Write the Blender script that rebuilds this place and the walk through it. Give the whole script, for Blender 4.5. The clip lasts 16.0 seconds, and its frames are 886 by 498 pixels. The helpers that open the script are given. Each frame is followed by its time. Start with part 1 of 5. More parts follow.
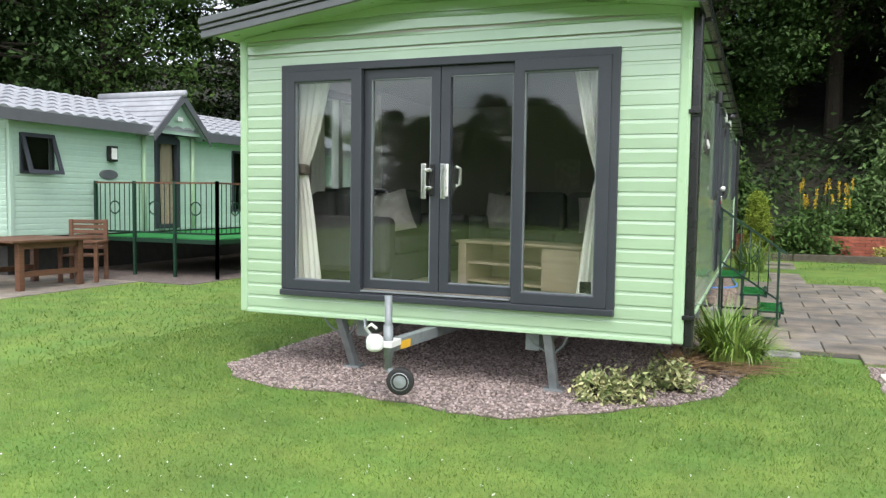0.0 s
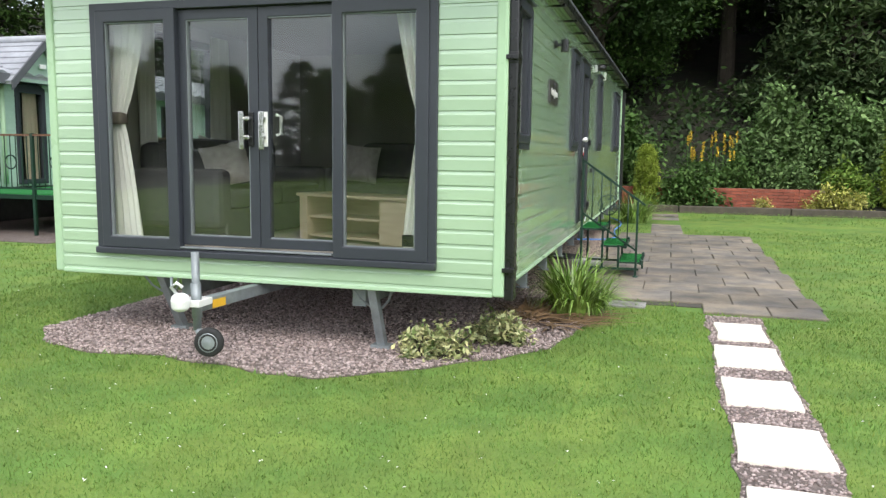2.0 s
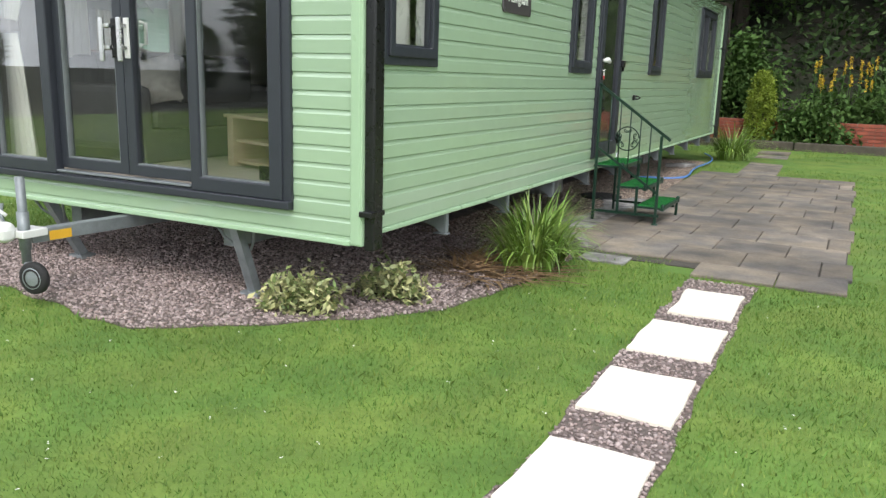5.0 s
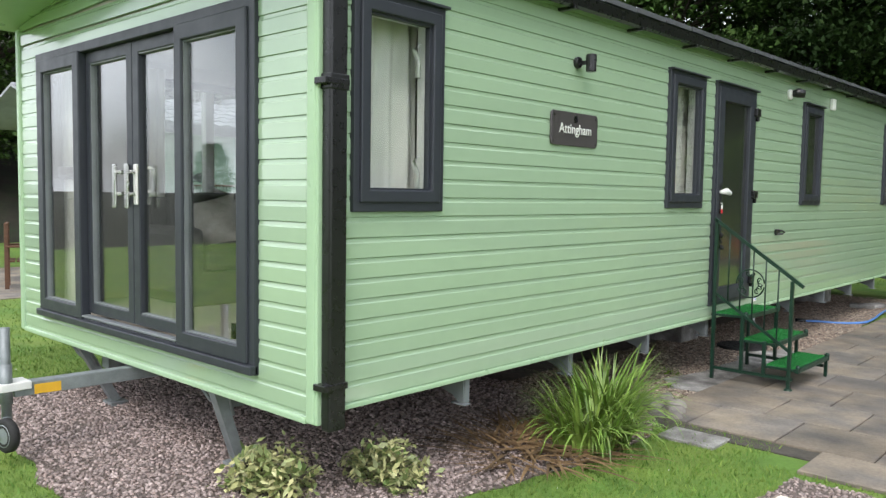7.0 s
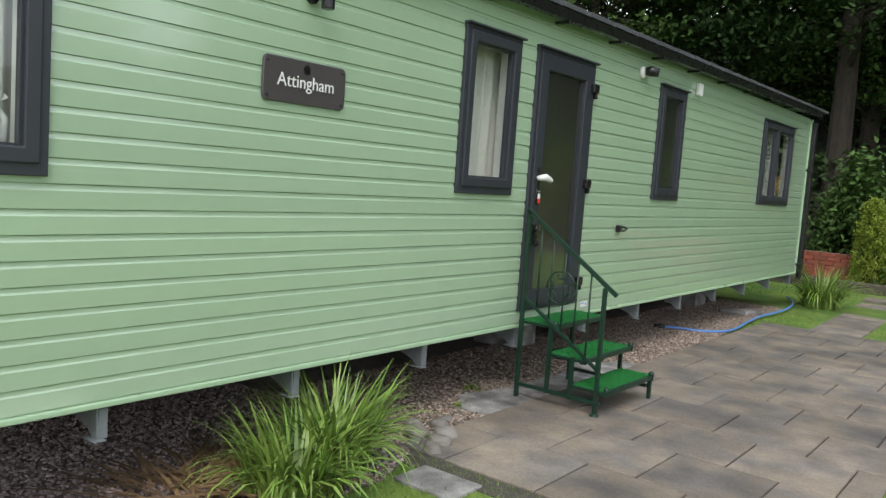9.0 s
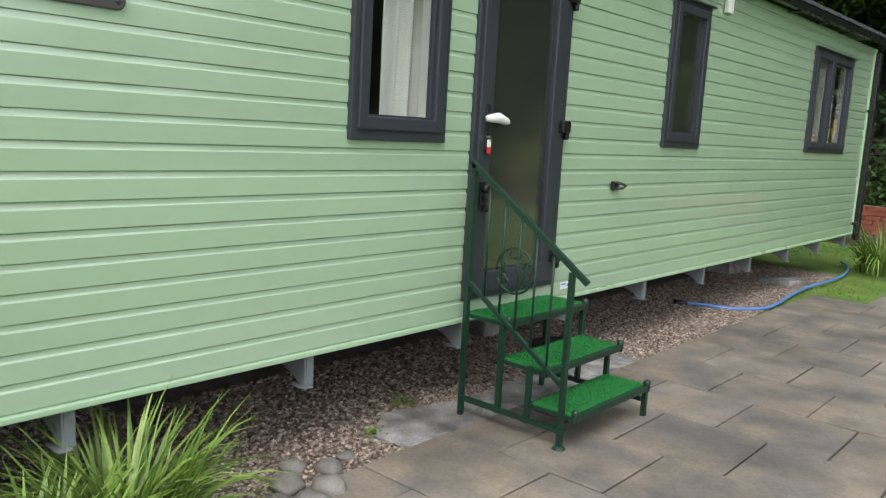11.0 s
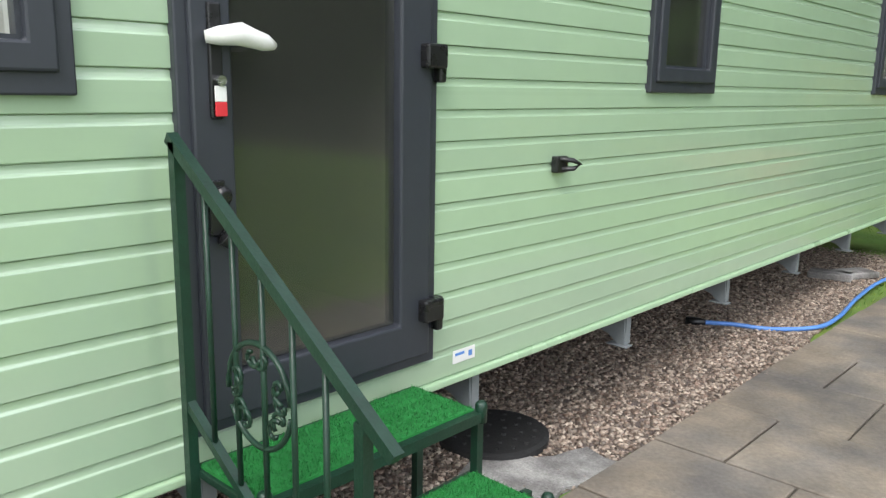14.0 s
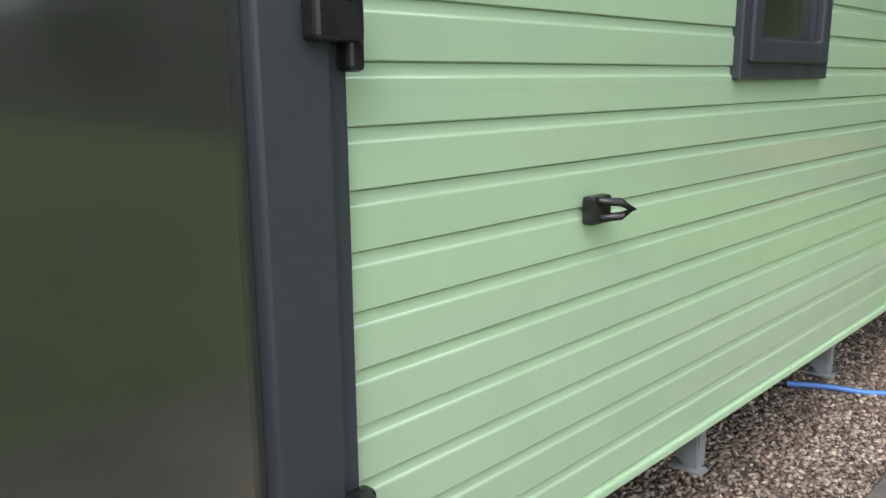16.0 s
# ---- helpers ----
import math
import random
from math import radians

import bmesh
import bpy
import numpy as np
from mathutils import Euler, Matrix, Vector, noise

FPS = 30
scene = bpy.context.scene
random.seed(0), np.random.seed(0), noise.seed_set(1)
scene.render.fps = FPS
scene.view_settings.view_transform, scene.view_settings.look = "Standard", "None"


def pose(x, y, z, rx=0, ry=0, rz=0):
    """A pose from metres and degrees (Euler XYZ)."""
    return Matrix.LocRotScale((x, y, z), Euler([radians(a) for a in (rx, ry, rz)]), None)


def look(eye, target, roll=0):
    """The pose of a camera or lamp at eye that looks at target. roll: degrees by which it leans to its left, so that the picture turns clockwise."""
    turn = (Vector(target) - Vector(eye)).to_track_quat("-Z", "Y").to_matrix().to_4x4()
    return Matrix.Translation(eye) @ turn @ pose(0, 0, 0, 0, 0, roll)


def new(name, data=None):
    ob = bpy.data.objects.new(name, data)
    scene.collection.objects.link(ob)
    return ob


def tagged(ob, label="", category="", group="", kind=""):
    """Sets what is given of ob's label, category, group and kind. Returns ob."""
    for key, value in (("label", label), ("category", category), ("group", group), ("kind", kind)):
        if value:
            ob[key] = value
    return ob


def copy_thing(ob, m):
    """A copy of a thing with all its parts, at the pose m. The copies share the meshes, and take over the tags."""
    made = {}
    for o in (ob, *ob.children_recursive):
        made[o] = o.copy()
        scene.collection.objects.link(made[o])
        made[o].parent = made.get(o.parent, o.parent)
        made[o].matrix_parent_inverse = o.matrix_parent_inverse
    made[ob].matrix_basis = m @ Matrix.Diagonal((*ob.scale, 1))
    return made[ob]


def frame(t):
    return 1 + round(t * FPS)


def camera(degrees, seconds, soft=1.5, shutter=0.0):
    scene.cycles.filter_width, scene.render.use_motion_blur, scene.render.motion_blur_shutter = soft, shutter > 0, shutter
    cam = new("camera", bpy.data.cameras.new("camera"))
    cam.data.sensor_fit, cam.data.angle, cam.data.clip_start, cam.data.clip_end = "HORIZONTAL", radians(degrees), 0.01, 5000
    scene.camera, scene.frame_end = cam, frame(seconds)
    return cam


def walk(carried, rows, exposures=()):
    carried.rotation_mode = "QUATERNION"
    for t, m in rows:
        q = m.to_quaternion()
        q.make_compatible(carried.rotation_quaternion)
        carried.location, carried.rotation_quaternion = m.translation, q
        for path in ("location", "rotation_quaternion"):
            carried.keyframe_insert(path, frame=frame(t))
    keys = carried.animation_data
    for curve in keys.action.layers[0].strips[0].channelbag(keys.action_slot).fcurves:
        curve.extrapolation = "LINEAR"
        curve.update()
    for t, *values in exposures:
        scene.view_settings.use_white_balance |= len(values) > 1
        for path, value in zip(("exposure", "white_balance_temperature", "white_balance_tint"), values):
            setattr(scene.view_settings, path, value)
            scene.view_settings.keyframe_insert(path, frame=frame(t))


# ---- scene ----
cam = camera(58.8, 16.0, soft=1.35)
METRES, EYE, TILT, LEAN, TURN = 11.1, 1.4, 0.0, 0.0, 21.7
ROWS = [
    (0.0, 0.0, 0.0, 0.0, 0.05, -3.63, -0.8),
    (0.5, 0.0098, 0.0046, -0.0019, -0.12, -4.57, -0.16),
    (1.0, 0.0199, 0.0129, -0.0001, -3.02, -5.88, 0.7),
    (1.5, 0.0393, 0.0121, 0.0004, -4.16, -6.31, 0.51),
    (2.0, 0.0643, 0.0171, -0.0019, -5.56, -6.85, -0.67),
    (2.5, 0.0867, 0.0258, -0.0003, -8.61, -8.91, -2.12),
    (3.0, 0.1137, 0.0319, -0.0017, -5.11, -10.05, -3.18),
    (3.5, 0.1385, 0.0502, -0.0046, -2.31, -10.62, -3.15),
    (6.0, 0.262, 0.1407, 0.0023, 12.64, -12.15, -0.67),
    (6.5, 0.2775, 0.1681, 0.0076, 16.53, -9.49, -0.51),
    (7.0, 0.303, 0.1922, 0.0094, 20.85, -3.92, -0.86),
    (7.5, 0.3228, 0.2188, 0.0119, 23.48, -2.63, -2.04),
    (8.0, 0.3435, 0.2515, 0.0152, 18.4, -1.02, -4.23),
    (8.5, 0.363, 0.2842, 0.0128, 16.65, -0.65, -4.86),
    (9.0, 0.3728, 0.3214, 0.0109, 16.63, -5.2, -4.08),
    (11.5, 0.3982, 0.5025, 0.0085, 20.2, -9.92, -2.62),
    (12.0, 0.4034, 0.5383, 0.0082, 18.31, -12.65, -1.77),
    (12.5, 0.4054, 0.5732, 0.0093, 19.72, -13.49, -1.23),
    (13.0, 0.4018, 0.6058, 0.0104, 18.77, -11.66, -1.22),
    (13.5, 0.3994, 0.6432, 0.0068, 18.96, -11.1, -1.13),
    (14.0, 0.3916, 0.6834, 0.0049, 21.69, -11.44, -0.85),
    (14.5, 0.3855, 0.7184, 0.0064, 22.0, -11.82, -0.08),
    (15.0, 0.3787, 0.75, 0.0067, 24.72, -11.84, 0.1),
    (15.5, 0.3691, 0.773, 0.0069, 22.82, -12.13, -0.66),
    (16.0, 0.3631, 0.7917, 0.0058, 23.14, -12.2, 0.43),
]
EXPOSURES = [(0.0, 0.44), (3.5, 0.28), (6.0, 0.12), (7.0, 0.2), (8.0, 0.0), (9.0, -0.06), (11.5, 0.16), (13.0, 0.3), (14.5, 0.48), (16.0, 0.36)]
walk(cam, [(t, pose(0, 0, EYE, TILT, LEAN, TURN) @ pose(METRES * x, METRES * y, METRES * z, 90 + pitch, roll, yaw)) for t, x, y, z, yaw, pitch, roll in ROWS],
     exposures=EXPOSURES)

# ---- world and sun ----
world = bpy.data.worlds.new("world")
scene.world = world
world.use_nodes = True
wn, wl = world.node_tree.nodes, world.node_tree.links
wn.clear()
SUN_EL, SUN_AZ = radians(50), radians(150)
sky = wn.new("ShaderNodeTexSky")
sky.sky_type, sky.sun_disc = "NISHITA", False
sky.sun_elevation, sky.sun_rotation = SUN_EL, SUN_AZ
sky.dust_density = 3.0
tc = wn.new("ShaderNodeTexCoord")
cl = wn.new("ShaderNodeTexNoise")
cl.inputs["Scale"].default_value, cl.inputs["Detail"].default_value = 2.6, 6.0
ramp = wn.new("ShaderNodeValToRGB")
ramp.color_ramp.elements[0].position, ramp.color_ramp.elements[1].position = 0.32, 0.54
mixc = wn.new("ShaderNodeMix")
mixc.data_type = "RGBA"
mixc.inputs[7].default_value = (11.4, 11.9, 12.8, 1)
bg = wn.new("ShaderNodeBackground")
bg.inputs["Strength"].default_value = 0.15
out = wn.new("ShaderNodeOutputWorld")
wl.new(tc.outputs["Generated"], cl.inputs["Vector"])
wl.new(cl.outputs["Fac"], ramp.inputs["Fac"])
wl.new(ramp.outputs["Color"], mixc.inputs[0])
wl.new(sky.outputs["Color"], mixc.inputs[6])
wl.new(mixc.outputs[2], bg.inputs["Color"])
wl.new(bg.outputs["Background"], out.inputs["Surface"])
sun = new("sun", bpy.data.lights.new("sun", "SUN"))
sun.data.energy, sun.data.angle, sun.data.color = 1.5, radians(25), (1.0, 0.97, 0.94)
sun.matrix_world = look((0, 0, 0), (-math.sin(SUN_AZ) * math.cos(SUN_EL), -math.cos(SUN_AZ) * math.cos(SUN_EL), -math.sin(SUN_EL)))


# ---- materials ----
def mat(name, color, rough=0.6, metal=0.0, var=0.12, scale=6.0, bump=0.0, bscale=60.0, island=0.0, obrand=0.0, stain=0.0, spec=0.5, stretch=(1, 1, 1), color2=None, rvar=0.08, placed=False):
    """A principled material: broad stains, fine grain and relief on one base colour."""
    m = bpy.data.materials.new(name)
    m.use_nodes = True
    n, l = m.node_tree.nodes, m.node_tree.links
    b = n["Principled BSDF"]
    b.inputs["Roughness"].default_value, b.inputs["Metallic"].default_value = rough, metal
    b.inputs["Specular IOR Level"].default_value = spec
    co = n.new("ShaderNodeTexCoord")
    mp = n.new("ShaderNodeMapping")
    mp.inputs["Scale"].default_value = stretch
    l.new(n.new("ShaderNodeNewGeometry").outputs["Position"] if placed else co.outputs["Object"], mp.inputs["Vector"])

    def noise_at(s, d=4.0):
        t = n.new("ShaderNodeTexNoise")
        t.inputs["Scale"].default_value, t.inputs["Detail"].default_value = s, d
        l.new(mp.outputs["Vector"], t.inputs["Vector"])
        return t.outputs["Fac"]

    def maprange(sock, a, c, lo=0.25, hi=0.75):
        r = n.new("ShaderNodeMapRange")
        r.inputs[1].default_value, r.inputs[2].default_value = lo, hi
        r.inputs[3].default_value, r.inputs[4].default_value = a, c
        l.new(sock, r.inputs[0])
        return r.outputs[0]

    def mul(a, c):
        q = n.new("ShaderNodeMath")
        q.operation = "MULTIPLY"
        l.new(a, q.inputs[0]), l.new(c, q.inputs[1])
        return q.outputs[0]

    v = mul(maprange(noise_at(scale), 1 - var, 1 + var), maprange(noise_at(scale * 13, 2.0), 1 - var * 0.6, 1 + var * 0.6))
    if island:
        g = n.new("ShaderNodeNewGeometry")
        v = mul(v, maprange(g.outputs["Random Per Island"], 1 - island, 1 + island, 0, 1))
    if obrand:
        o = n.new("ShaderNodeObjectInfo")
        v = mul(v, maprange(o.outputs["Random"], 1 - obrand, 1 + obrand, 0, 1))
    if stain:
        v = mul(v, maprange(noise_at(scale * 0.23, 5.0), 1 - stain, 1.0, 0.35, 0.62))
    base = n.new("ShaderNodeMix")
    base.data_type = "RGBA"
    base.inputs[6].default_value = (*color, 1)
    base.inputs[7].default_value = (*(color2 or color), 1)
    if color2:
        if island:
            w = n.new("ShaderNodeTexWhiteNoise")
            w.noise_dimensions = "1D"
            l.new(g.outputs["Random Per Island"], w.inputs["W"])
            l.new(w.outputs["Value"], base.inputs[0])
        else:
            l.new(maprange(noise_at(scale * 0.6), 0, 1, 0.38, 0.62), base.inputs[0])
    sc = n.new("ShaderNodeVectorMath")
    sc.operation = "SCALE"
    l.new(base.outputs[2], sc.inputs[0]), l.new(v, sc.inputs[3])
    l.new(sc.outputs[0], b.inputs["Base Color"])
    l.new(maprange(noise_at(scale * 3), max(0.02, rough - rvar), min(1, rough + rvar)), b.inputs["Roughness"])
    if bump:
        u = n.new("ShaderNodeBump")
        u.inputs["Strength"].default_value, u.inputs["Distance"].default_value = bump, 0.01
        l.new(noise_at(bscale), u.inputs["Height"])
        l.new(u.outputs["Normal"], b.inputs["Normal"])
    return m


def glass(name, tint, mirror, rough=0.0, milk=0.0):
    m = bpy.data.materials.new(name)
    m.use_nodes = True
    n, l = m.node_tree.nodes, m.node_tree.links
    n.clear()
    o, mx, tr, gl, fr = (n.new("ShaderNode" + k) for k in ("OutputMaterial", "MixShader", "BsdfTransparent", "BsdfGlossy", "LayerWeight"))
    tr.inputs["Color"].default_value = (*tint, 1)
    gl.inputs["Roughness"].default_value = rough
    fr.inputs["Blend"].default_value = 0.5
    pw, sc = n.new("ShaderNodeMath"), n.new("ShaderNodeMath")
    pw.operation, sc.operation = "POWER", "MULTIPLY_ADD"
    pw.inputs[1].default_value = 2.6
    sc.inputs[1].default_value, sc.inputs[2].default_value = 1 - mirror, mirror
    l.new(fr.outputs["Facing"], pw.inputs[0]), l.new(pw.outputs[0], sc.inputs[0])
    under = tr
    if milk:
        df = n.new("ShaderNodeBsdfDiffuse")
        df.inputs["Color"].default_value = (0.30, 0.31, 0.28, 1)
        under = n.new("ShaderNodeMixShader")
        under.inputs[0].default_value = milk
        l.new(tr.outputs[0], under.inputs[1]), l.new(df.outputs[0], under.inputs[2])
    l.new(sc.outputs[0], mx.inputs[0]), l.new(under.outputs[0], mx.inputs[1]), l.new(gl.outputs[0], mx.inputs[2])
    l.new(mx.outputs[0], o.inputs["Surface"])
    return m


GREEN = (0.375, 0.515, 0.352)
m_clad = mat("green_cladding", GREEN, 0.17, var=0.03, scale=0.8, bump=0.0, obrand=0.025, stain=0.05, spec=1.0, rvar=0.01)
clad_bsdf = m_clad.node_tree.nodes["Principled BSDF"]
clad_bsdf.inputs["Coat Weight"].default_value, clad_bsdf.inputs["Coat Roughness"].default_value, clad_bsdf.inputs["Coat IOR"].default_value = 0.7, 0.08, 1.6
m_green = mat("green_trim", (0.38, 0.54, 0.35), 0.32, var=0.03, scale=2, bump=0.02)
m_pale = mat("pale_green_cladding", (0.40, 0.55, 0.45), 0.45, var=0.05, scale=1.5, obrand=0.03, stain=0.08)
m_grey = mat("anthracite_upvc", (0.032, 0.036, 0.046), 0.42, var=0.06, scale=4, bump=0.03, bscale=300)
m_black = mat("black_plastic", (0.012, 0.012, 0.013), 0.3, var=0.1, scale=8, bump=0.03)
m_galv = mat("galvanised_steel", (0.30, 0.33, 0.34), 0.5, 0.5, var=0.16, scale=14, bump=0.05, stain=0.2)
m_lgrey = mat("grey_painted_steel", (0.20, 0.22, 0.23), 0.5, 0.1, var=0.1, scale=8, stain=0.15)
m_white = mat("white_plastic", (0.78, 0.78, 0.76), 0.4, var=0.04, scale=10)
m_chrome = mat("brushed_metal", (0.72, 0.72, 0.70), 0.22, 1.0, var=0.04, scale=12)
m_rubber = mat("black_rubber", (0.02, 0.02, 0.02), 0.75, var=0.15, scale=30, bump=0.1)
m_yellow = mat("yellow_label", (0.75, 0.42, 0.03), 0.5, var=0.05, scale=20)
m_glass = glass("window_glass", (0.93, 0.95, 0.94), 0.07)
m_glass_side = glass("side_window_glass", (0.93, 0.95, 0.94), 0.055)
m_obscure = glass("satin_door_glass", (0.55, 0.57, 0.55), 0.08, 0.08, 0.06)
m_curtain = mat("cream_curtain", (0.84, 0.82, 0.77), 0.9, var=0.06, scale=8, bump=0.1, bscale=200)
m_tie = mat("taupe_tieback", (0.16, 0.13, 0.11), 0.8, var=0.1, scale=20)
m_sofa = mat("charcoal_fabric", (0.125, 0.122, 0.125), 0.95, var=0.12, scale=20, bump=0.15, bscale=500)
m_cush = mat("taupe_cushion", (0.5, 0.46, 0.42), 0.9, var=0.25, scale=22, bump=0.1, bscale=300)
m_oak = mat("light_oak", (0.52, 0.41, 0.30), 0.5, var=0.14, scale=5, stretch=(1, 1, 7), bump=0.04)
m_carpet = mat("beige_carpet", (0.42, 0.38, 0.33), 1.0, var=0.1, scale=30, bump=0.2, bscale=500)
m_inwall = mat("cream_panel", (0.42, 0.40, 0.36), 0.8, var=0.04, scale=3)
# near-black: floor deck, and the blocks standing in for unlit space next door
m_dark = mat("underfloor_and_dark_fill", (0.05, 0.048, 0.045), 0.9, var=0.2, scale=6)
m_roof = mat("slate_roof_tile", (0.10, 0.105, 0.115), 0.55, var=0.15, scale=9, bump=0.15, bscale=80, stain=0.25)
m_roofl = mat("grey_roof_tile", (0.36, 0.37, 0.40), 0.5, var=0.12, scale=7, bump=0.1, bscale=60, stain=0.2)
m_fascia = mat("slate_grey_fascia", (0.10, 0.105, 0.115), 0.4, var=0.08, scale=6)
m_iron = mat("dark_green_iron", (0.008, 0.034, 0.02), 0.38, 0.0, var=0.25, scale=18, bump=0.12, bscale=120)
m_astro = mat("artificial_grass", (0.012, 0.19, 0.035), 0.7, var=0.2, scale=40, bump=0.5, bscale=500, island=0.35)
m_soil = mat("lawn_soil", (0.108, 0.205, 0.033), 0.95, var=0.2, scale=3.0, bump=0.4, bscale=130, stain=0.18, color2=(0.16, 0.235, 0.04))
m_blade = mat("grass_blades", (0.092, 0.21, 0.034), 0.6, spec=0.3, var=0.2, scale=0.9, island=0.18, stain=0.25, color2=(0.21, 0.285, 0.06))
m_bank = mat("leaf_mould", (0.03, 0.026, 0.016), 1.0, var=0.35, scale=3, bump=0.8, bscale=30, stain=0.4, color2=(0.02, 0.03, 0.01))
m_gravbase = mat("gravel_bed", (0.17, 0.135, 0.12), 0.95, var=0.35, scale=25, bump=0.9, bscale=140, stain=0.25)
m_gravel = mat("pink_grey_gravel", (0.42, 0.345, 0.325), 0.75, var=0.15, scale=20, island=0.45, color2=(0.25, 0.19, 0.17))
m_pebble = mat("tan_shingle", (0.40, 0.335, 0.27), 0.65, var=0.15, scale=20, island=0.62, color2=(0.15, 0.10, 0.075))
m_slab = mat("weathered_paving", (0.168, 0.152, 0.138), 0.85, var=0.24, scale=4, bump=0.5, bscale=70, obrand=0.15, stain=0.36, color2=(0.275, 0.228, 0.175), placed=True)
m_joint = mat("dark_joint_sand", (0.075, 0.067, 0.055), 1.0, var=0.3, scale=15, bump=0.5)
m_step = mat("cream_stepping_stone", (0.80, 0.74, 0.63), 0.8, var=0.08, scale=6, bump=0.3, bscale=70, obrand=0.05)
m_conc = mat("patchy_concrete", (0.20, 0.19, 0.18), 0.9, var=0.4, scale=9, bump=0.9, bscale=90, stain=0.4, color2=(0.40, 0.39, 0.37))
m_wood = mat("brown_stained_wood", (0.12, 0.055, 0.03), 0.6, var=0.25, scale=6, stretch=(1, 1, 6), bump=0.15, obrand=0.15)
m_sleeper = mat("old_sleeper_timber", (0.085, 0.072, 0.055), 0.9, var=0.3, scale=6, bump=0.3, obrand=0.1)
m_brick = mat("red_brick", (0.30, 0.085, 0.05), 0.85, var=0.2, scale=14, bump=0.3, obrand=0.22, stain=0.2, placed=True)
m_mortar = mat("mortar", (0.28, 0.22, 0.18), 0.95, var=0.15, scale=20)
m_bark = mat("bark", (0.045, 0.036, 0.027), 0.95, var=0.35, scale=8, stretch=(3, 3, 0.6), bump=0.8, bscale=25)
m_leafd = mat("dark_leaves", (0.03, 0.062, 0.019), 0.7, spec=0.2, var=0.25, scale=0.6, island=0.3, color2=(0.045, 0.08, 0.022))
m_leafm = mat("mid_leaves", (0.05, 0.105, 0.024), 0.7, spec=0.2, var=0.25, scale=0.6, island=0.3, color2=(0.08, 0.138, 0.034))
m_conif = mat("conifer_sprays", (0.045, 0.085, 0.03), 0.7, spec=0.25, var=0.2, scale=1.0, island=0.45, color2=(0.085, 0.115, 0.045))
m_leafl = mat("bright_leaves", (0.10, 0.19, 0.03), 0.7, spec=0.25, var=0.2, scale=1.5, island=0.4, color2=(0.17, 0.24, 0.04))
m_lime = mat("golden_green_sprays", (0.19, 0.27, 0.03), 0.7, spec=0.25, var=0.15, scale=3, island=0.35, color2=(0.27, 0.33, 0.05))
m_fern = mat("grey_green_leaves", (0.085, 0.155, 0.045), 0.7, spec=0.25, var=0.2, scale=1.0, island=0.45, color2=(0.14, 0.21, 0.075))
m_gold = mat("gold_leaves", (0.30, 0.31, 0.04), 0.5, var=0.2, scale=2, island=0.4, color2=(0.42, 0.40, 0.12))
m_varieg = mat("variegated_leaves", (0.12, 0.19, 0.05), 0.45, var=0.2, scale=14, island=0.3, color2=(0.58, 0.55, 0.28))
m_flower = mat("yellow_orange_flowers", (0.58, 0.40, 0.03), 0.6, var=0.15, scale=20, island=0.3)
m_strap = mat("strap_leaves", (0.13, 0.24, 0.035), 0.4, var=0.2, scale=6, island=0.4, color2=(0.20, 0.28, 0.06))
m_dry = mat("dry_strap_leaves", (0.20, 0.125, 0.06), 0.8, var=0.2, scale=6, island=0.4)
m_petal = mat("white_petals", (0.8, 0.8, 0.76), 0.7, var=0.05, scale=20)
m_hose = mat("blue_hose", (0.10, 0.25, 0.62), 0.35, var=0.08, scale=10)
m_sign = mat("dark_bronze_plaque", (0.075, 0.068, 0.07), 0.12, 0.0, var=0.06, scale=4)
m_red = mat("red_tag", (0.6, 0.03, 0.04), 0.5, var=0.05, scale=20)
m_stone = mat("river_cobble", (0.19, 0.175, 0.155), 0.7, var=0.25, scale=10, bump=0.2, obrand=0.3)


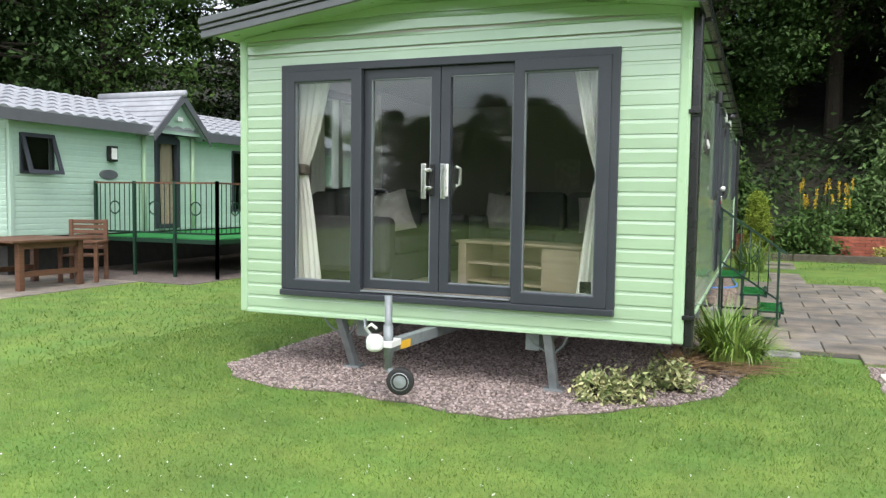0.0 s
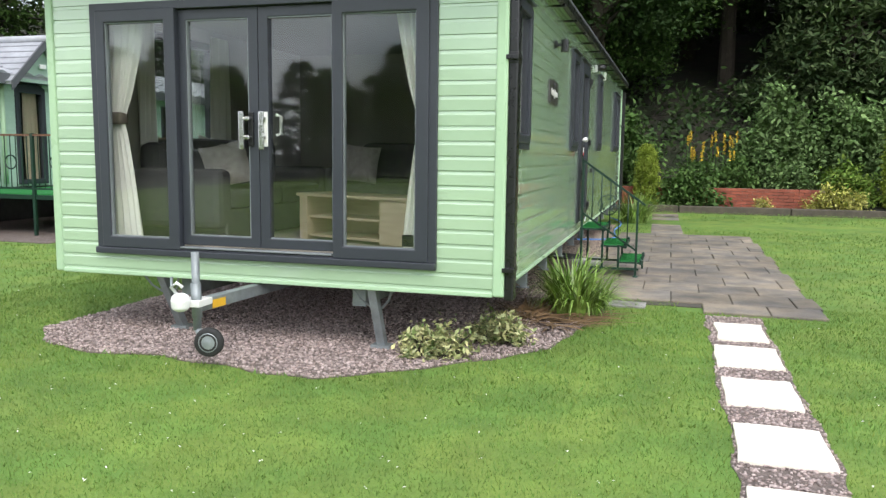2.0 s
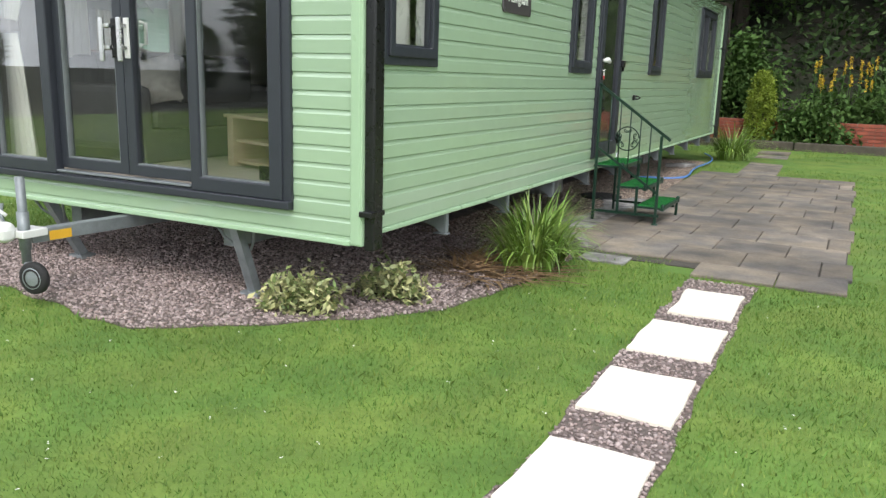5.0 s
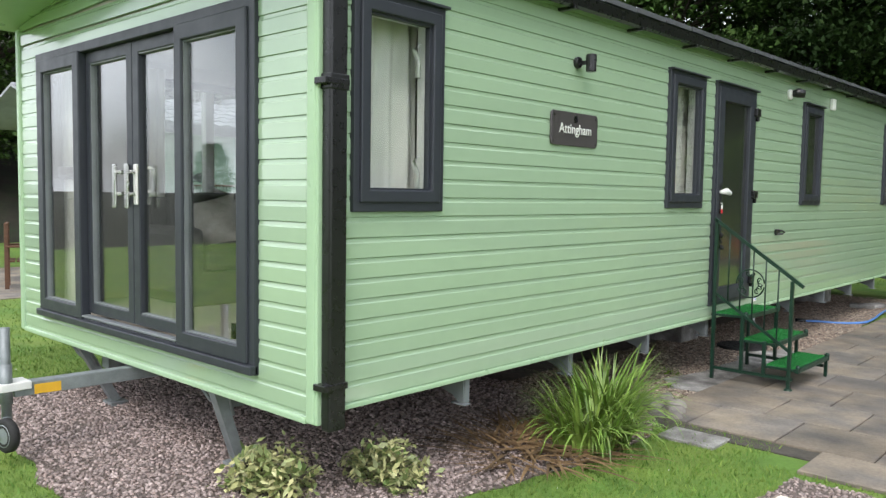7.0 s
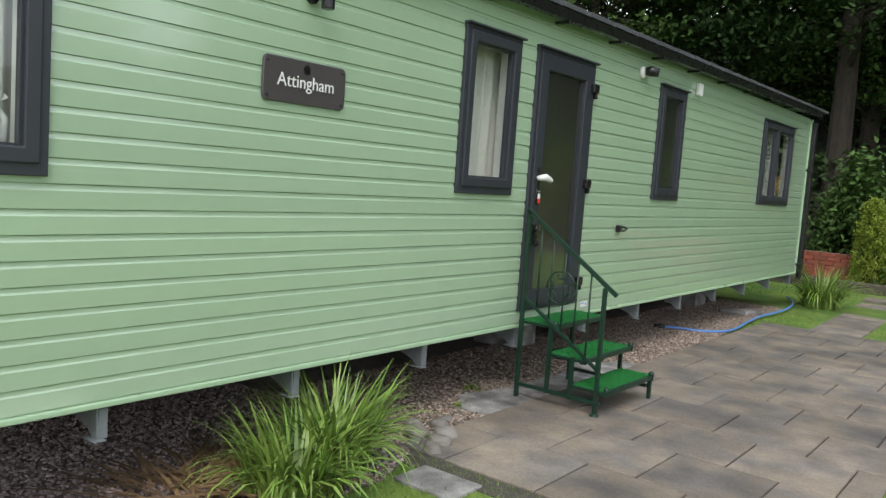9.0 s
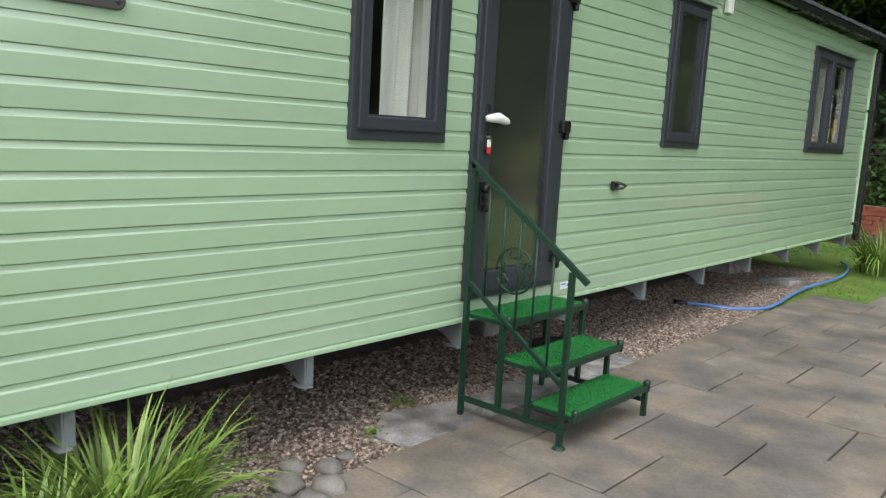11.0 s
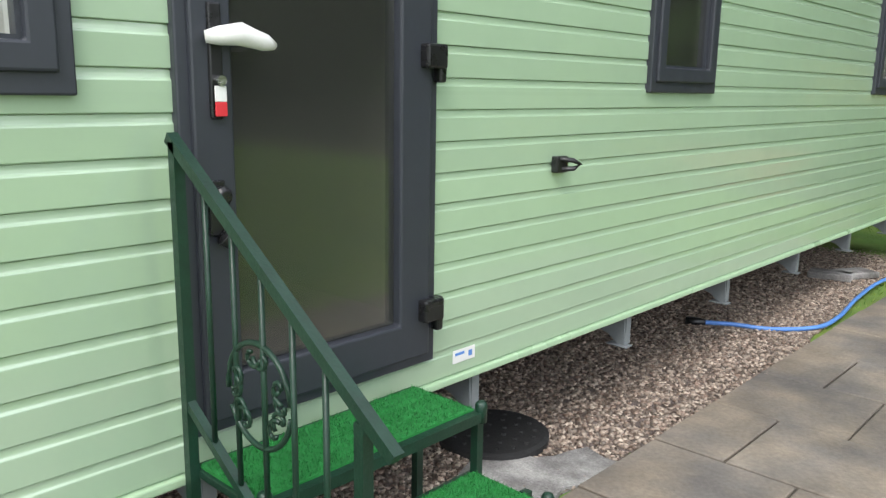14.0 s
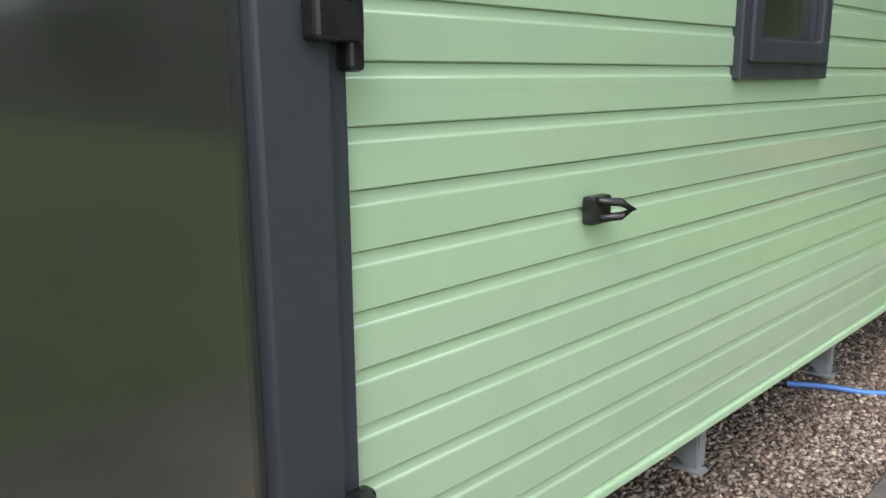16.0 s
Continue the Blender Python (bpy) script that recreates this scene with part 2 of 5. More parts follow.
# ---- mesh helpers ----
class Shape:
    """Vertices and faces, gathered piece by piece."""

    def __init__(self):
        self.v, self.f = [], []

    def add(self, verts, faces):
        k = len(self.v)
        self.v += [tuple(p) for p in verts]
        self.f += [tuple(i + k for i in f) for f in faces]
        return self

    def box(self, lo, hi, m=None):
        x0, y0, z0 = lo
        x1, y1, z1 = hi
        vs = [Vector(p) for p in ((x0, y0, z0), (x1, y0, z0), (x1, y1, z0), (x0, y1, z0), (x0, y0, z1), (x1, y0, z1), (x1, y1, z1), (x0, y1, z1))]
        if m:
            vs = [m @ p for p in vs]
        return self.add(vs, [(0, 3, 2, 1), (4, 5, 6, 7), (0, 1, 5, 4), (1, 2, 6, 5), (2, 3, 7, 6), (3, 0, 4, 7)])

    def prism(self, poly, vec):
        """A flat polygon swept along vec."""
        n = len(poly)
        a = [Vector(p) for p in poly]
        b = [p + Vector(vec) for p in a]
        return self.add(a + b, [tuple(range(n))[::-1], tuple(range(n, 2 * n))] + [(i, (i + 1) % n, n + (i + 1) % n, n + i) for i in range(n)])

    def tube(self, pts, r, n=8, square=False):
        pts = [Vector(p) for p in pts]
        rs = [float(q) for q in (r if isinstance(r, (list, tuple)) else [r] * len(pts))]
        n = 4 if square else n
        rings = []
        for i, p in enumerate(pts):
            d = (pts[min(i + 1, len(pts) - 1)] - pts[max(i - 1, 0)]).normalized()
            up = Vector((0, 0, 1)) if abs(d.z) < 0.95 else Vector((0, 1, 0))
            s = d.cross(up).normalized()
            u = s.cross(d)
            a0 = math.pi / 4 if square else 0
            rings.append([p + rs[i] * (math.cos(a0 + 2 * math.pi * k / n) * s + math.sin(a0 + 2 * math.pi * k / n) * u) for k in range(n)])
        m = len(rings)
        vs = [q for ring in rings for q in ring]
        fs = [(i * n + k, i * n + (k + 1) % n, (i + 1) * n + (k + 1) % n, (i + 1) * n + k) for i in range(m - 1) for k in range(n)]
        return self.add(vs, fs + [tuple(range(n))[::-1], tuple(range((m - 1) * n, m * n))])

    def lathe(self, prof, m=None, n=20):
        """A profile of (radius, height) turned round z."""
        vs = [Vector((r * math.cos(2 * math.pi * k / n), r * math.sin(2 * math.pi * k / n), h)) for r, h in prof for k in range(n)]
        if m:
            vs = [m @ p for p in vs]
        return self.add(vs, [(i * n + k, i * n + (k + 1) % n, (i + 1) * n + (k + 1) % n, (i + 1) * n + k) for i in range(len(prof) - 1) for k in range(n)]
                        + [tuple(range(n))[::-1], tuple(range((len(prof) - 1) * n, len(prof) * n))])

    def mesh(self, name, material, smooth=False):
        me = bpy.data.meshes.new(name)
        me.from_pydata(self.v, [], self.f)
        me.materials.append(material)
        if smooth:
            me.polygons.foreach_set("use_smooth", [True] * len(me.polygons))
        me.update()
        return me


def base(name, at, label, category, group="", kind=""):
    """The empty at a thing's foot, which parents its parts."""
    ob = new(name)
    ob.empty_display_size = 0.1
    ob.matrix_basis = pose(*at)
    return tagged(ob, label, category, group, kind)


def part(name, shape, material, parent=None, label="", bev=0.0, smooth=False):
    """A mesh in world coordinates, under a thing or a part."""
    ob = new(name, shape if isinstance(shape, bpy.types.Mesh) else shape.mesh(name, material, smooth))
    if parent:
        ob.parent = parent
        if parent.type == "EMPTY":
            ob.matrix_parent_inverse = parent.matrix_basis.inverted()
    if bev:
        b = ob.modifiers.new("edges", "BEVEL")
        b.width, b.segments, b.limit_method = bev, 2, "ANGLE"
    if name in ("pane", "door_pane"):
        ob.visible_shadow = False
    return tagged(ob, label)


def thing(name, shape, material, label, category, group="", kind="", bev=0.0, smooth=False):
    return tagged(part(name, shape, material, None, "", bev, smooth), label, category, group, kind)


def soup(name, verts, faces_per, material, smooth=False):
    """A mesh from a numpy block of equal polygons: verts (n, k, 3)."""
    n, k = verts.shape[:2]
    me = bpy.data.meshes.new(name)
    me.vertices.add(n * k)
    me.vertices.foreach_set("co", verts.astype(np.float32).ravel())
    me.loops.add(n * k)
    me.loops.foreach_set("vertex_index", np.arange(n * k, dtype=np.int32))
    me.polygons.add(n)
    me.polygons.foreach_set("loop_start", np.arange(0, n * k, k, dtype=np.int32))
    me.materials.append(material)
    me.update(calc_edges=True)
    me.validate()
    return me


def rot_rand(rng, n):
    q = rng.normal(size=(n, 4))
    q /= np.linalg.norm(q, axis=1)[:, None]
    w, x, y, z = q.T
    return np.stack([np.stack([1 - 2 * (y * y + z * z), 2 * (x * y - z * w), 2 * (x * z + y * w)], -1),
                     np.stack([2 * (x * y + z * w), 1 - 2 * (x * x + z * z), 2 * (y * z - x * w)], -1),
                     np.stack([2 * (x * z - y * w), 2 * (y * z + x * w), 1 - 2 * (x * x + y * y)], -1)], 1)


def leaves(rng, centres, spread, per, size, long=1.6, flat=0.5):
    """Pointed leaves strewn round the given centres."""
    n = len(centres) * per
    c = np.repeat(centres, per, 0) + rng.normal(size=(n, 3)) * np.asarray(spread)
    s = size * rng.uniform(0.6, 1.4, n)[:, None, None]
    tpl = np.array([(-0.5 * long, 0, 0), (-0.1 * long, -0.4, 0.06), (0.5 * long, 0, -0.12), (-0.1 * long, 0.4, 0.06)])
    r = rot_rand(rng, n)
    keep = rng.uniform(size=n) < flat
    a = rng.uniform(0, 2 * np.pi, n)
    t = rng.normal(0, 0.35, n)
    z = np.zeros(n)
    fl = np.stack([np.stack([np.cos(a), -np.sin(a), z + t], -1), np.stack([np.sin(a), np.cos(a), t * 0.7], -1), np.stack([-t, z, z + 1], -1)], 1)
    r[keep] = fl[keep]
    return c[:, None, :] + np.einsum("nij,kj->nki", r, tpl) * s


def ground_z(x, y):
    """The lie of the land: level, a slight rise to the bed, then a wooded bank."""
    def ss(a, b, v):
        t = min(1, max(0, (v - a) / (b - a)))
        return t * t * (3 - 2 * t)
    z = 0.13 * ss(17.0, 19.4, y)
    d = max(y - 20.6, (-x - 17.5) * ss(3, 9, y), 0)
    return z + min(11, 0.42 * d) + (0.4 * ss(0, 3, d) * noise.noise((x * 0.2, y * 0.2, 0)) if d else 0)

# ---- ground ----
xs = sorted(set([-600, -300, -120, -80] + [-60 + 2 * i for i in range(56)] + [60, 80, 120, 300, 600]))
ys = sorted(set([-600, -300, -120, -60, -40] + [-30 + 2 * i for i in range(48)] + [80, 120, 300, 600]))
g = Shape()
g.v = [(x, y, ground_z(x, y)) for y in ys for x in xs]
nx = len(xs)
g.f = [(j * nx + i, j * nx + i + 1, (j + 1) * nx + i + 1, (j + 1) * nx + i) for j in range(len(ys) - 1) for i in range(nx - 1)]
ground = tagged(part("ground", g, m_soil), "mown green lawn rising to a dark wooded bank", "ground", kind="structure")
ground.data.materials.append(m_bank)
for p in ground.data.polygons:
    c = p.center
    p.use_smooth = True
    if c.y > 20.4 or c.x < -17:
        p.material_index = 1

GRAVEL = [(-4.05, 5.35), (-3.75, 5.02), (-3.2, 4.84), (-2.7, 4.9), (-2.2, 4.84), (-1.8, 4.74), (-1.42, 4.72), (-1.12, 4.96), (-0.85, 5.22), (-0.5, 5.52), (-0.2, 5.95),
          (-0.08, 6.5), (0.02, 7.1), (0.02, 7.75), (-0.2, 8.15), (-0.25, 9.0), (-0.24, 11.2), (-0.2, 12.8), (-0.32, 14.2), (-0.42, 15.5), (-0.45, 17.1), (-4.05, 17.1)]


def inside(poly, x, y):
    hit, n = False, len(poly)
    for i in range(n):
        (x0, y0), (x1, y1) = poly[i], poly[(i + 1) % n]
        if (y0 > y) != (y1 > y) and x < (x1 - x0) * (y - y0) / (y1 - y0) + x0:
            hit = not hit
    return hit


def inside_np(poly, x, y):
    hit = np.zeros(len(x), bool)
    n = len(poly)
    for i in range(n):
        (x0, y0), (x1, y1) = poly[i], poly[(i + 1) % n]
        if y0 != y1:
            hit ^= ((y0 > y) != (y1 > y)) & (x < (x1 - x0) * (y - y0) / (y1 - y0) + x0)
    return hit


def wobble(poly, step=0.09, amp=0.045):
    """The same outline with an uneven edge."""
    res, n = [], len(poly)
    for i in range(n):
        a, b = Vector(poly[i]), Vector(poly[(i + 1) % n])
        k = max(1, int((b - a).length / step))
        for j in range(k):
            p = a.lerp(b, j / k)
            res.append((p.x + amp * noise.noise((p.x * 4, p.y * 4, 3)), p.y + amp * noise.noise((p.x * 4, p.y * 4, 9))))
    return res


GRAVEL = wobble(GRAVEL)
gravel_bed = tagged(part("gravel_bed", Shape().prism([(x, y, -0.03) for x, y in GRAVEL], (0, 0, 0.036)), m_gravbase), "bed of pinkish grey gravel under the caravan", "gravel", kind="structure")
PATH = wobble([(0.93, 1.0), (1.38, 1.0), (1.38, 7.6), (0.93, 7.6)])
path_bed = tagged(part("path_gravel_bed", Shape().prism([(x, y, -0.03) for x, y in PATH], (0, 0, 0.034)), m_gravbase), "narrow strip of gravel between stepping stones", "gravel", kind="structure")


def pebbles(name, poly, n, size, material, seed, z=0.006, keep=None):
    """Loose angular stones on a bed, one mesh."""
    rng = np.random.default_rng(seed)
    px, py = zip(*poly)
    x, y = rng.uniform(min(px), max(px), n * 8), rng.uniform(min(py), max(py), n * 8)
    ok = inside_np(poly, x, y)
    if keep is not None:
        ok &= keep(x, y)
    x, y = x[ok][:n], y[ok][:n]
    n = len(x)
    tpl = np.array([(1, 0, 0), (0.1, 0.9, 0.1), (-0.95, 0.1, 0), (0, -0.9, 0.05), (0.1, 0.1, 0.75), (0, 0, -0.6)])
    r = rot_rand(rng, n)
    s = size * rng.uniform(0.5, 1.5, n)[:, None, None] * rng.uniform(0.7, 1.2, (n, 6, 1))
    v = np.einsum("nij,kj->nki", r, tpl) * s
    v[:, :, 2] *= 0.7
    v += np.stack([x, y, z + size * 0.25 + 0 * x], -1)[:, None, :]
    f = np.array([(0, 1, 4), (1, 2, 4), (2, 3, 4), (3, 0, 4), (1, 0, 5), (2, 1, 5), (3, 2, 5), (0, 3, 5)])
    me = bpy.data.meshes.new(name)
    idx = (np.arange(n)[:, None, None] * 6 + f[None]).reshape(-1)
    me.vertices.add(n * 6)
    me.vertices.foreach_set("co", v.astype(np.float32).ravel())
    me.loops.add(len(idx))
    me.loops.foreach_set("vertex_index", idx.astype(np.int32))
    me.polygons.add(len(idx) // 3)
    me.polygons.foreach_set("loop_start", np.arange(0, len(idx), 3, dtype=np.int32))
    me.materials.append(material)
    me.update(calc_edges=True)
    return me


tagged(part("gravel", pebbles("gravel", GRAVEL, 34000, 0.014, m_gravel, 3, keep=lambda x, y: y < 8.2), None), "loose pinkish grey angular gravel", "gravel", kind="stuff")
tagged(part("shingle", pebbles("shingle", GRAVEL, 52000, 0.015, m_pebble, 4, keep=lambda x, y: (y >= 8.0) & (x > -1.5)), None), "loose tan and brown pebbles", "gravel", kind="stuff")
tagged(part("path_gravel", pebbles("path_gravel", PATH, 8000, 0.012, m_gravel, 5, 0.004), None), "grey gravel between the stepping stones", "gravel", kind="stuff")

# ---- paving ----
PAVE = [(-0.24, 7.62), (1.95, 7.62), (2.02, 15.1), (-0.24, 15.1)]
paving = tagged(part("paving", Shape().box((-0.22, 7.95, -0.03), (1.93, 15.05, 0.008)), m_joint), "weathered grey-brown paving slab patio", "paving", kind="structure")
SLABS = []
rng = random.Random(7)
slab_shapes = {}


def slab_mesh(w, d):
    key = (round(w, 2), round(d, 2))
    if key not in slab_shapes:
        s, c, h = Shape(), 0.006, 0.024
        x, y = w / 2 - 0.005, d / 2 - 0.005
        s.add([(-x, -y, -0.02), (x, -y, -0.02), (x, y, -0.02), (-x, y, -0.02), (-x, -y, h - c), (x, -y, h - c), (x, y, h - c), (-x, y, h - c),
               (-x + c, -y + c, h), (x - c, -y + c, h), (x - c, y - c, h), (-x + c, y - c, h)],
              [(0, 1, 5, 4), (1, 2, 6, 5), (2, 3, 7, 6), (3, 0, 4, 7), (4, 5, 9, 8), (5, 6, 10, 9), (6, 7, 11, 10), (7, 4, 8, 11), (8, 9, 10, 11)])
        slab_shapes[key] = s.mesh("paving_slab", m_slab)
    return slab_shapes[key]


row = 0
while row < 13:
    y0, deep = (7.55 + 0.57 * row, 0.57) if row else (7.68, 0.44)
    edges = [-0.24] + [(0.08 if row % 2 else 0.365) + 0.56 * k + rng.uniform(-0.01, 0.01) for k in range(4 if row % 2 else 3)] + [1.95 + 0.03 * math.sin(row * 2.1)]
    for x, x2 in zip(edges, edges[1:]):
        SLABS.append((x, y0, x2 - x, deep))
    row += 1
for i in range(7):
    SLABS.append((0.28 - 0.01 * i, 14.97 + 0.57 * i, 0.57, 0.57))
for x, y, w, d in SLABS:
    if y < 7.75 and x < 0.7:
        continue
    ob = part("paving_slab", slab_mesh(w, d), m_slab, paving)
    ob.matrix_basis = pose(x + w / 2, y + d / 2, ground_z(x, y) + rng.uniform(-0.003, 0.003), rng.uniform(-0.3, 0.3), rng.uniform(-0.3, 0.3), rng.uniform(-0.4, 0.4))
tagged(part("kerb_slab", Shape().box((0.05, 7.74, -0.02), (0.42, 8.0, 0.018)), m_conc, None, "", 0.006), "pale broken paving slab at the lawn's edge", "paving slab")
STEPS = [(1.17, 6.93, 0.36, 0.62), (1.15, 6.12, 0.42, 0.58), (1.15, 5.25, 0.4, 0.55), (1.155, 4.37, 0.41, 0.53), (1.155, 3.55, 0.41, 0.53), (1.155, 2.72, 0.41, 0.53), (1.155, 1.9, 0.41, 0.53)]
for i, (x, y, w, d) in enumerate(STEPS):
    s = Shape().prism([(px, py, -0.01) for px, py in wobble([(x - w / 2, y - d / 2), (x + w / 2, y - d / 2), (x + w / 2, y + d / 2), (x - w / 2, y + d / 2)], 0.08, 0.018)], (0, 0, 0.034))
    thing("stepping_stone", s, m_step, "pale cream stepping stone slab set in gravel", "stepping stone", "stepping stones to the patio", bev=0.005)
conc = Shape().prism([(x, y, -0.02) for x, y in wobble([(-0.46, 8.95), (-0.22, 9.0), (-0.2, 9.75), (-0.22, 11.22), (-0.4, 11.26), (-0.62, 10.98), (-0.5, 10.2), (-0.55, 9.5), (-0.61, 9.2)], 0.07, 0.09)], (0, 0, 0.042))
tagged(part("concrete_patch", conc, m_conc), "rough patch of pale crumbling concrete", "concrete", kind="structure")

# ---- the caravan ----
WX, FY, LX, BY = -0.44, 5.42, -3.95, 17.03
ZB, ZS = 0.465, 0.509
van = base("static_caravan", ((WX + LX) / 2, (FY + BY) / 2, 0), "light green clad static caravan with anthracite windows", "caravan")
PITCH = 0.0966


BOARD = [(0, -0.0075), (0.0008, -0.0010), (0.0025, 0.0), (0.0695, 0.0), (0.0715, -0.0006), (0.0735, -0.0020), (0.0750, -0.0038), (0.0780, -0.0048), (0.0850, -0.0056), (0.0945, -0.0062), (0.0958, -0.0085), (PITCH, -0.0085)]


def plank_depth(u):
    """The board's face, by height over its foot: a sharp lip, a flat face, a rolled edge and a cove under the next board."""
    pts = BOARD
    for (a, p), (b, q) in zip(pts, pts[1:]):
        if u <= b:
            return p + (q - p) * (u - a) / (b - a)
    return -0.013


def plank(lo, hi, u0, u1, z, place):
    """One board from lo to hi along the wall; place(along, out, up) gives the world."""
    us = [u0] + [u for u, _ in BOARD[1:-1] if u0 + 1e-4 < u < u1 - 1e-4] + [u1]
    n = len(us)
    vs = [place(a, plank_depth(u), z + u) for a in (lo, hi) for u in us] + [place(a, -0.016, z + u) for a in (lo, hi) for u in (u0, u1)]
    fs = [(i, n + i, n + i + 1, i + 1) for i in range(n - 1)]
    return Shape().add(vs, fs + [(2 * n, 2 * n + 2, n, 0)[::-1], (n - 1, 2 * n - 1, 2 * n + 3, 2 * n + 1), tuple(range(n)) + (2 * n + 1, 2 * n), tuple(range(2 * n - 1, n - 1, -1)) + (2 * n + 2, 2 * n + 3)])


def clad(wall, a0, a1, ztop, openings, place, material, zfoot=ZB, start=0.5255):
    """Boards over a wall, stopped at its openings (a0, a1, z0, z1)."""
    k = -1
    while start + PITCH * k < ztop - 0.01:
        z = start + PITCH * k
        lo, hi = max(0.0, zfoot - z), min(PITCH, ztop - z)
        k += 1
        if lo > PITCH - 0.01 or hi < 0.01:
            continue
        cuts = sorted({lo, hi} | {q - z for o in openings for q in o[2:] if lo + 0.003 < q - z < hi - 0.003})
        for u0, u1 in zip(cuts, cuts[1:]):
            mid = z + (u0 + u1) / 2
            spans = [(a0, a1)]
            for o in openings:
                if o[2] < mid < o[3]:
                    spans = [s for (p, q) in spans for s in ((p, min(q, o[0])), (max(p, o[1]), q)) if s[1] - s[0] > 0.01]
            for p, q in spans:
                part("cladding_board", plank(p, q, u0, u1, z, place), material, wall)


def wall_shape(a0, a1, z0, z1, openings, place, thick=0.07):
    """A wall with its openings cut through."""
    s = Shape()
    ax = sorted({a0, a1} | {q for o in openings for q in o[:2]})
    az = sorted({z0, z1} | {q for o in openings for q in o[2:]})
    for p, q in zip(ax, ax[1:]):
        for u, w in zip(az, az[1:]):
            if not any(o[0] <= (p + q) / 2 <= o[1] and o[2] <= (u + w) / 2 <= o[3] for o in openings):
                c = [place(a, d, z) for d in (-0.017 - thick, -0.017) for a, z in ((p, u), (q, u), (q, w), (p, w))]
                s.add(c, [(3, 2, 1, 0), (4, 5, 6, 7), (0, 1, 5, 4), (1, 2, 6, 5), (2, 3, 7, 6), (3, 0, 4, 7)])
    return s


def right(a, d, z):
    return (WX + d, a, z)


def front(a, d, z):
    return (a, FY - d, z)


W_SIDE = [(5.617, 6.228, 1.42, 2.447), (8.712, 9.328, 1.432, 2.467), (11.652, 12.255, 1.456, 2.494), (14.79, 16.113, 1.467, 2.503)]
DOOR = (9.543, 10.38, 0.612, 2.468)
GLAZ = (-3.552, -0.884, 0.61, 2.44)
o_side = [(a + 0.02, b - 0.02, c + 0.02, d - 0.02) for a, b, c, d in W_SIDE + [DOOR]]
o_front = [(GLAZ[0] + 0.02, GLAZ[1] - 0.02, GLAZ[2] + 0.02, GLAZ[3] - 0.02)]
side_wall = part("side_wall", wall_shape(FY + 0.02, BY, ZS, 2.72, o_side, right), m_inwall, van)
front_wall = part("front_wall", wall_shape(LX + 0.02, WX - 0.02, ZB, 2.66, o_front, front), m_inwall, van)


def left(a, d, z):
    return (LX - d, a, z)


L_WIN = (6.35, 7.6, 1.42, 2.44)
part("far_side_wall", wall_shape(FY + 0.02, BY, ZB, 2.72, [L_WIN], left, 0.053), m_clad, van)
part("back_wall", Shape().box((LX + 0.07, BY - 0.07, ZB), (WX - 0.09, BY, 2.72)), m_clad, van)
part("floor_deck", Shape().box((LX + 0.05, FY + 0.05, ZB + 0.01), (WX - 0.05, BY - 0.05, 0.62)), m_dark, van)
part("ceiling_board", Shape().box((LX + 0.05, FY + 0.1, 2.56), (WX - 0.09, BY - 0.1, 2.6)), m_inwall, van)
part("carpet", Shape().box((LX + 0.08, FY + 0.1, 0.624), (WX - 0.1, BY - 0.1, 0.636)), m_carpet, van)
# gable over the glazing: boards that arch gently
AP, EZ = -2.2, 2.64


def roof_line(x):
    return EZ + (2.9 - EZ) * (1 - abs(x - AP) / (AP - LX))


gable = part("gable", Shape().prism([(LX + 0.02, FY + 0.017, 2.661), (WX - 0.02, FY + 0.017, 2.661), (AP, FY + 0.017, 2.92)], (0, 0.07, 0)), m_clad, van)
for i in range(4):
    zt = 2.54 + i * PITCH
    pts = []
    half = 1.72 if i == 0 else 1.75 * (2.9 - zt + 0.11) / (2.9 - EZ + 0.11)
    half = min(1.72, half)
    if half < 0.25:
        continue
    s = Shape()
    n = 24
    prof = [(0.0, -0.009), (0.003, 0.0), (0.069, 0.0), (0.0735, -0.002), (0.0785, -0.0065), (PITCH, -0.009)]
    for j in range(n + 1):
        x = AP + half * (2 * j / n - 1)
        arch = 0.02 * i * (1 - ((x - AP) / 1.75) ** 2) + 0.005 * math.sin(x * 5 + i) * (i > 0)
        for u, d in prof:
            s.v.append((x, FY - d - 0.002, min(zt + u + arch, roof_line(x) + 0.03)))
    k = len(prof)
    s.f = [(j * k + q, (j + 1) * k + q, (j + 1) * k + q + 1, j * k + q + 1) for j in range(n) for q in range(k - 1)]
    part("cladding_board", s, m_clad, gable)
for x0 in (LX - 0.005, WX - 0.06):
    part("corner_trim", Shape().box((x0, FY - 0.014, ZB - 0.01), (x0 + 0.065, FY + 0.05, 2.66)), m_green, van, bev=0.012)
part("corner_trim", Shape().box((WX - 0.03, FY - 0.005, ZB - 0.012), (WX + 0.014, FY + 0.055, 2.68)), m_green, van, bev=0.008)
part("corner_trim", Shape().box((WX - 0.03, BY - 0.06, ZS - 0.012), (WX + 0.014, BY + 0.01, 2.72)), m_green, van, bev=0.008)
part("skirt_trim", Shape().box((WX - 0.03, FY + 0.05, ZS - 0.014), (WX + 0.012, BY - 0.06, ZS + 0.012)), m_green, van, bev=0.006)
part("skirt_trim", Shape().box((LX + 0.06, FY - 0.012, ZB - 0.016), (WX - 0.06, FY + 0.03, ZB + 0.014)), m_green, van, bev=0.006)

# roof: two slopes, fascia, gutter and rake boards
RX, RL, RY = -0.37, -4.06, 5.08


def ez(y):
    return 2.66 + 0.0115 * (y - 5.0)


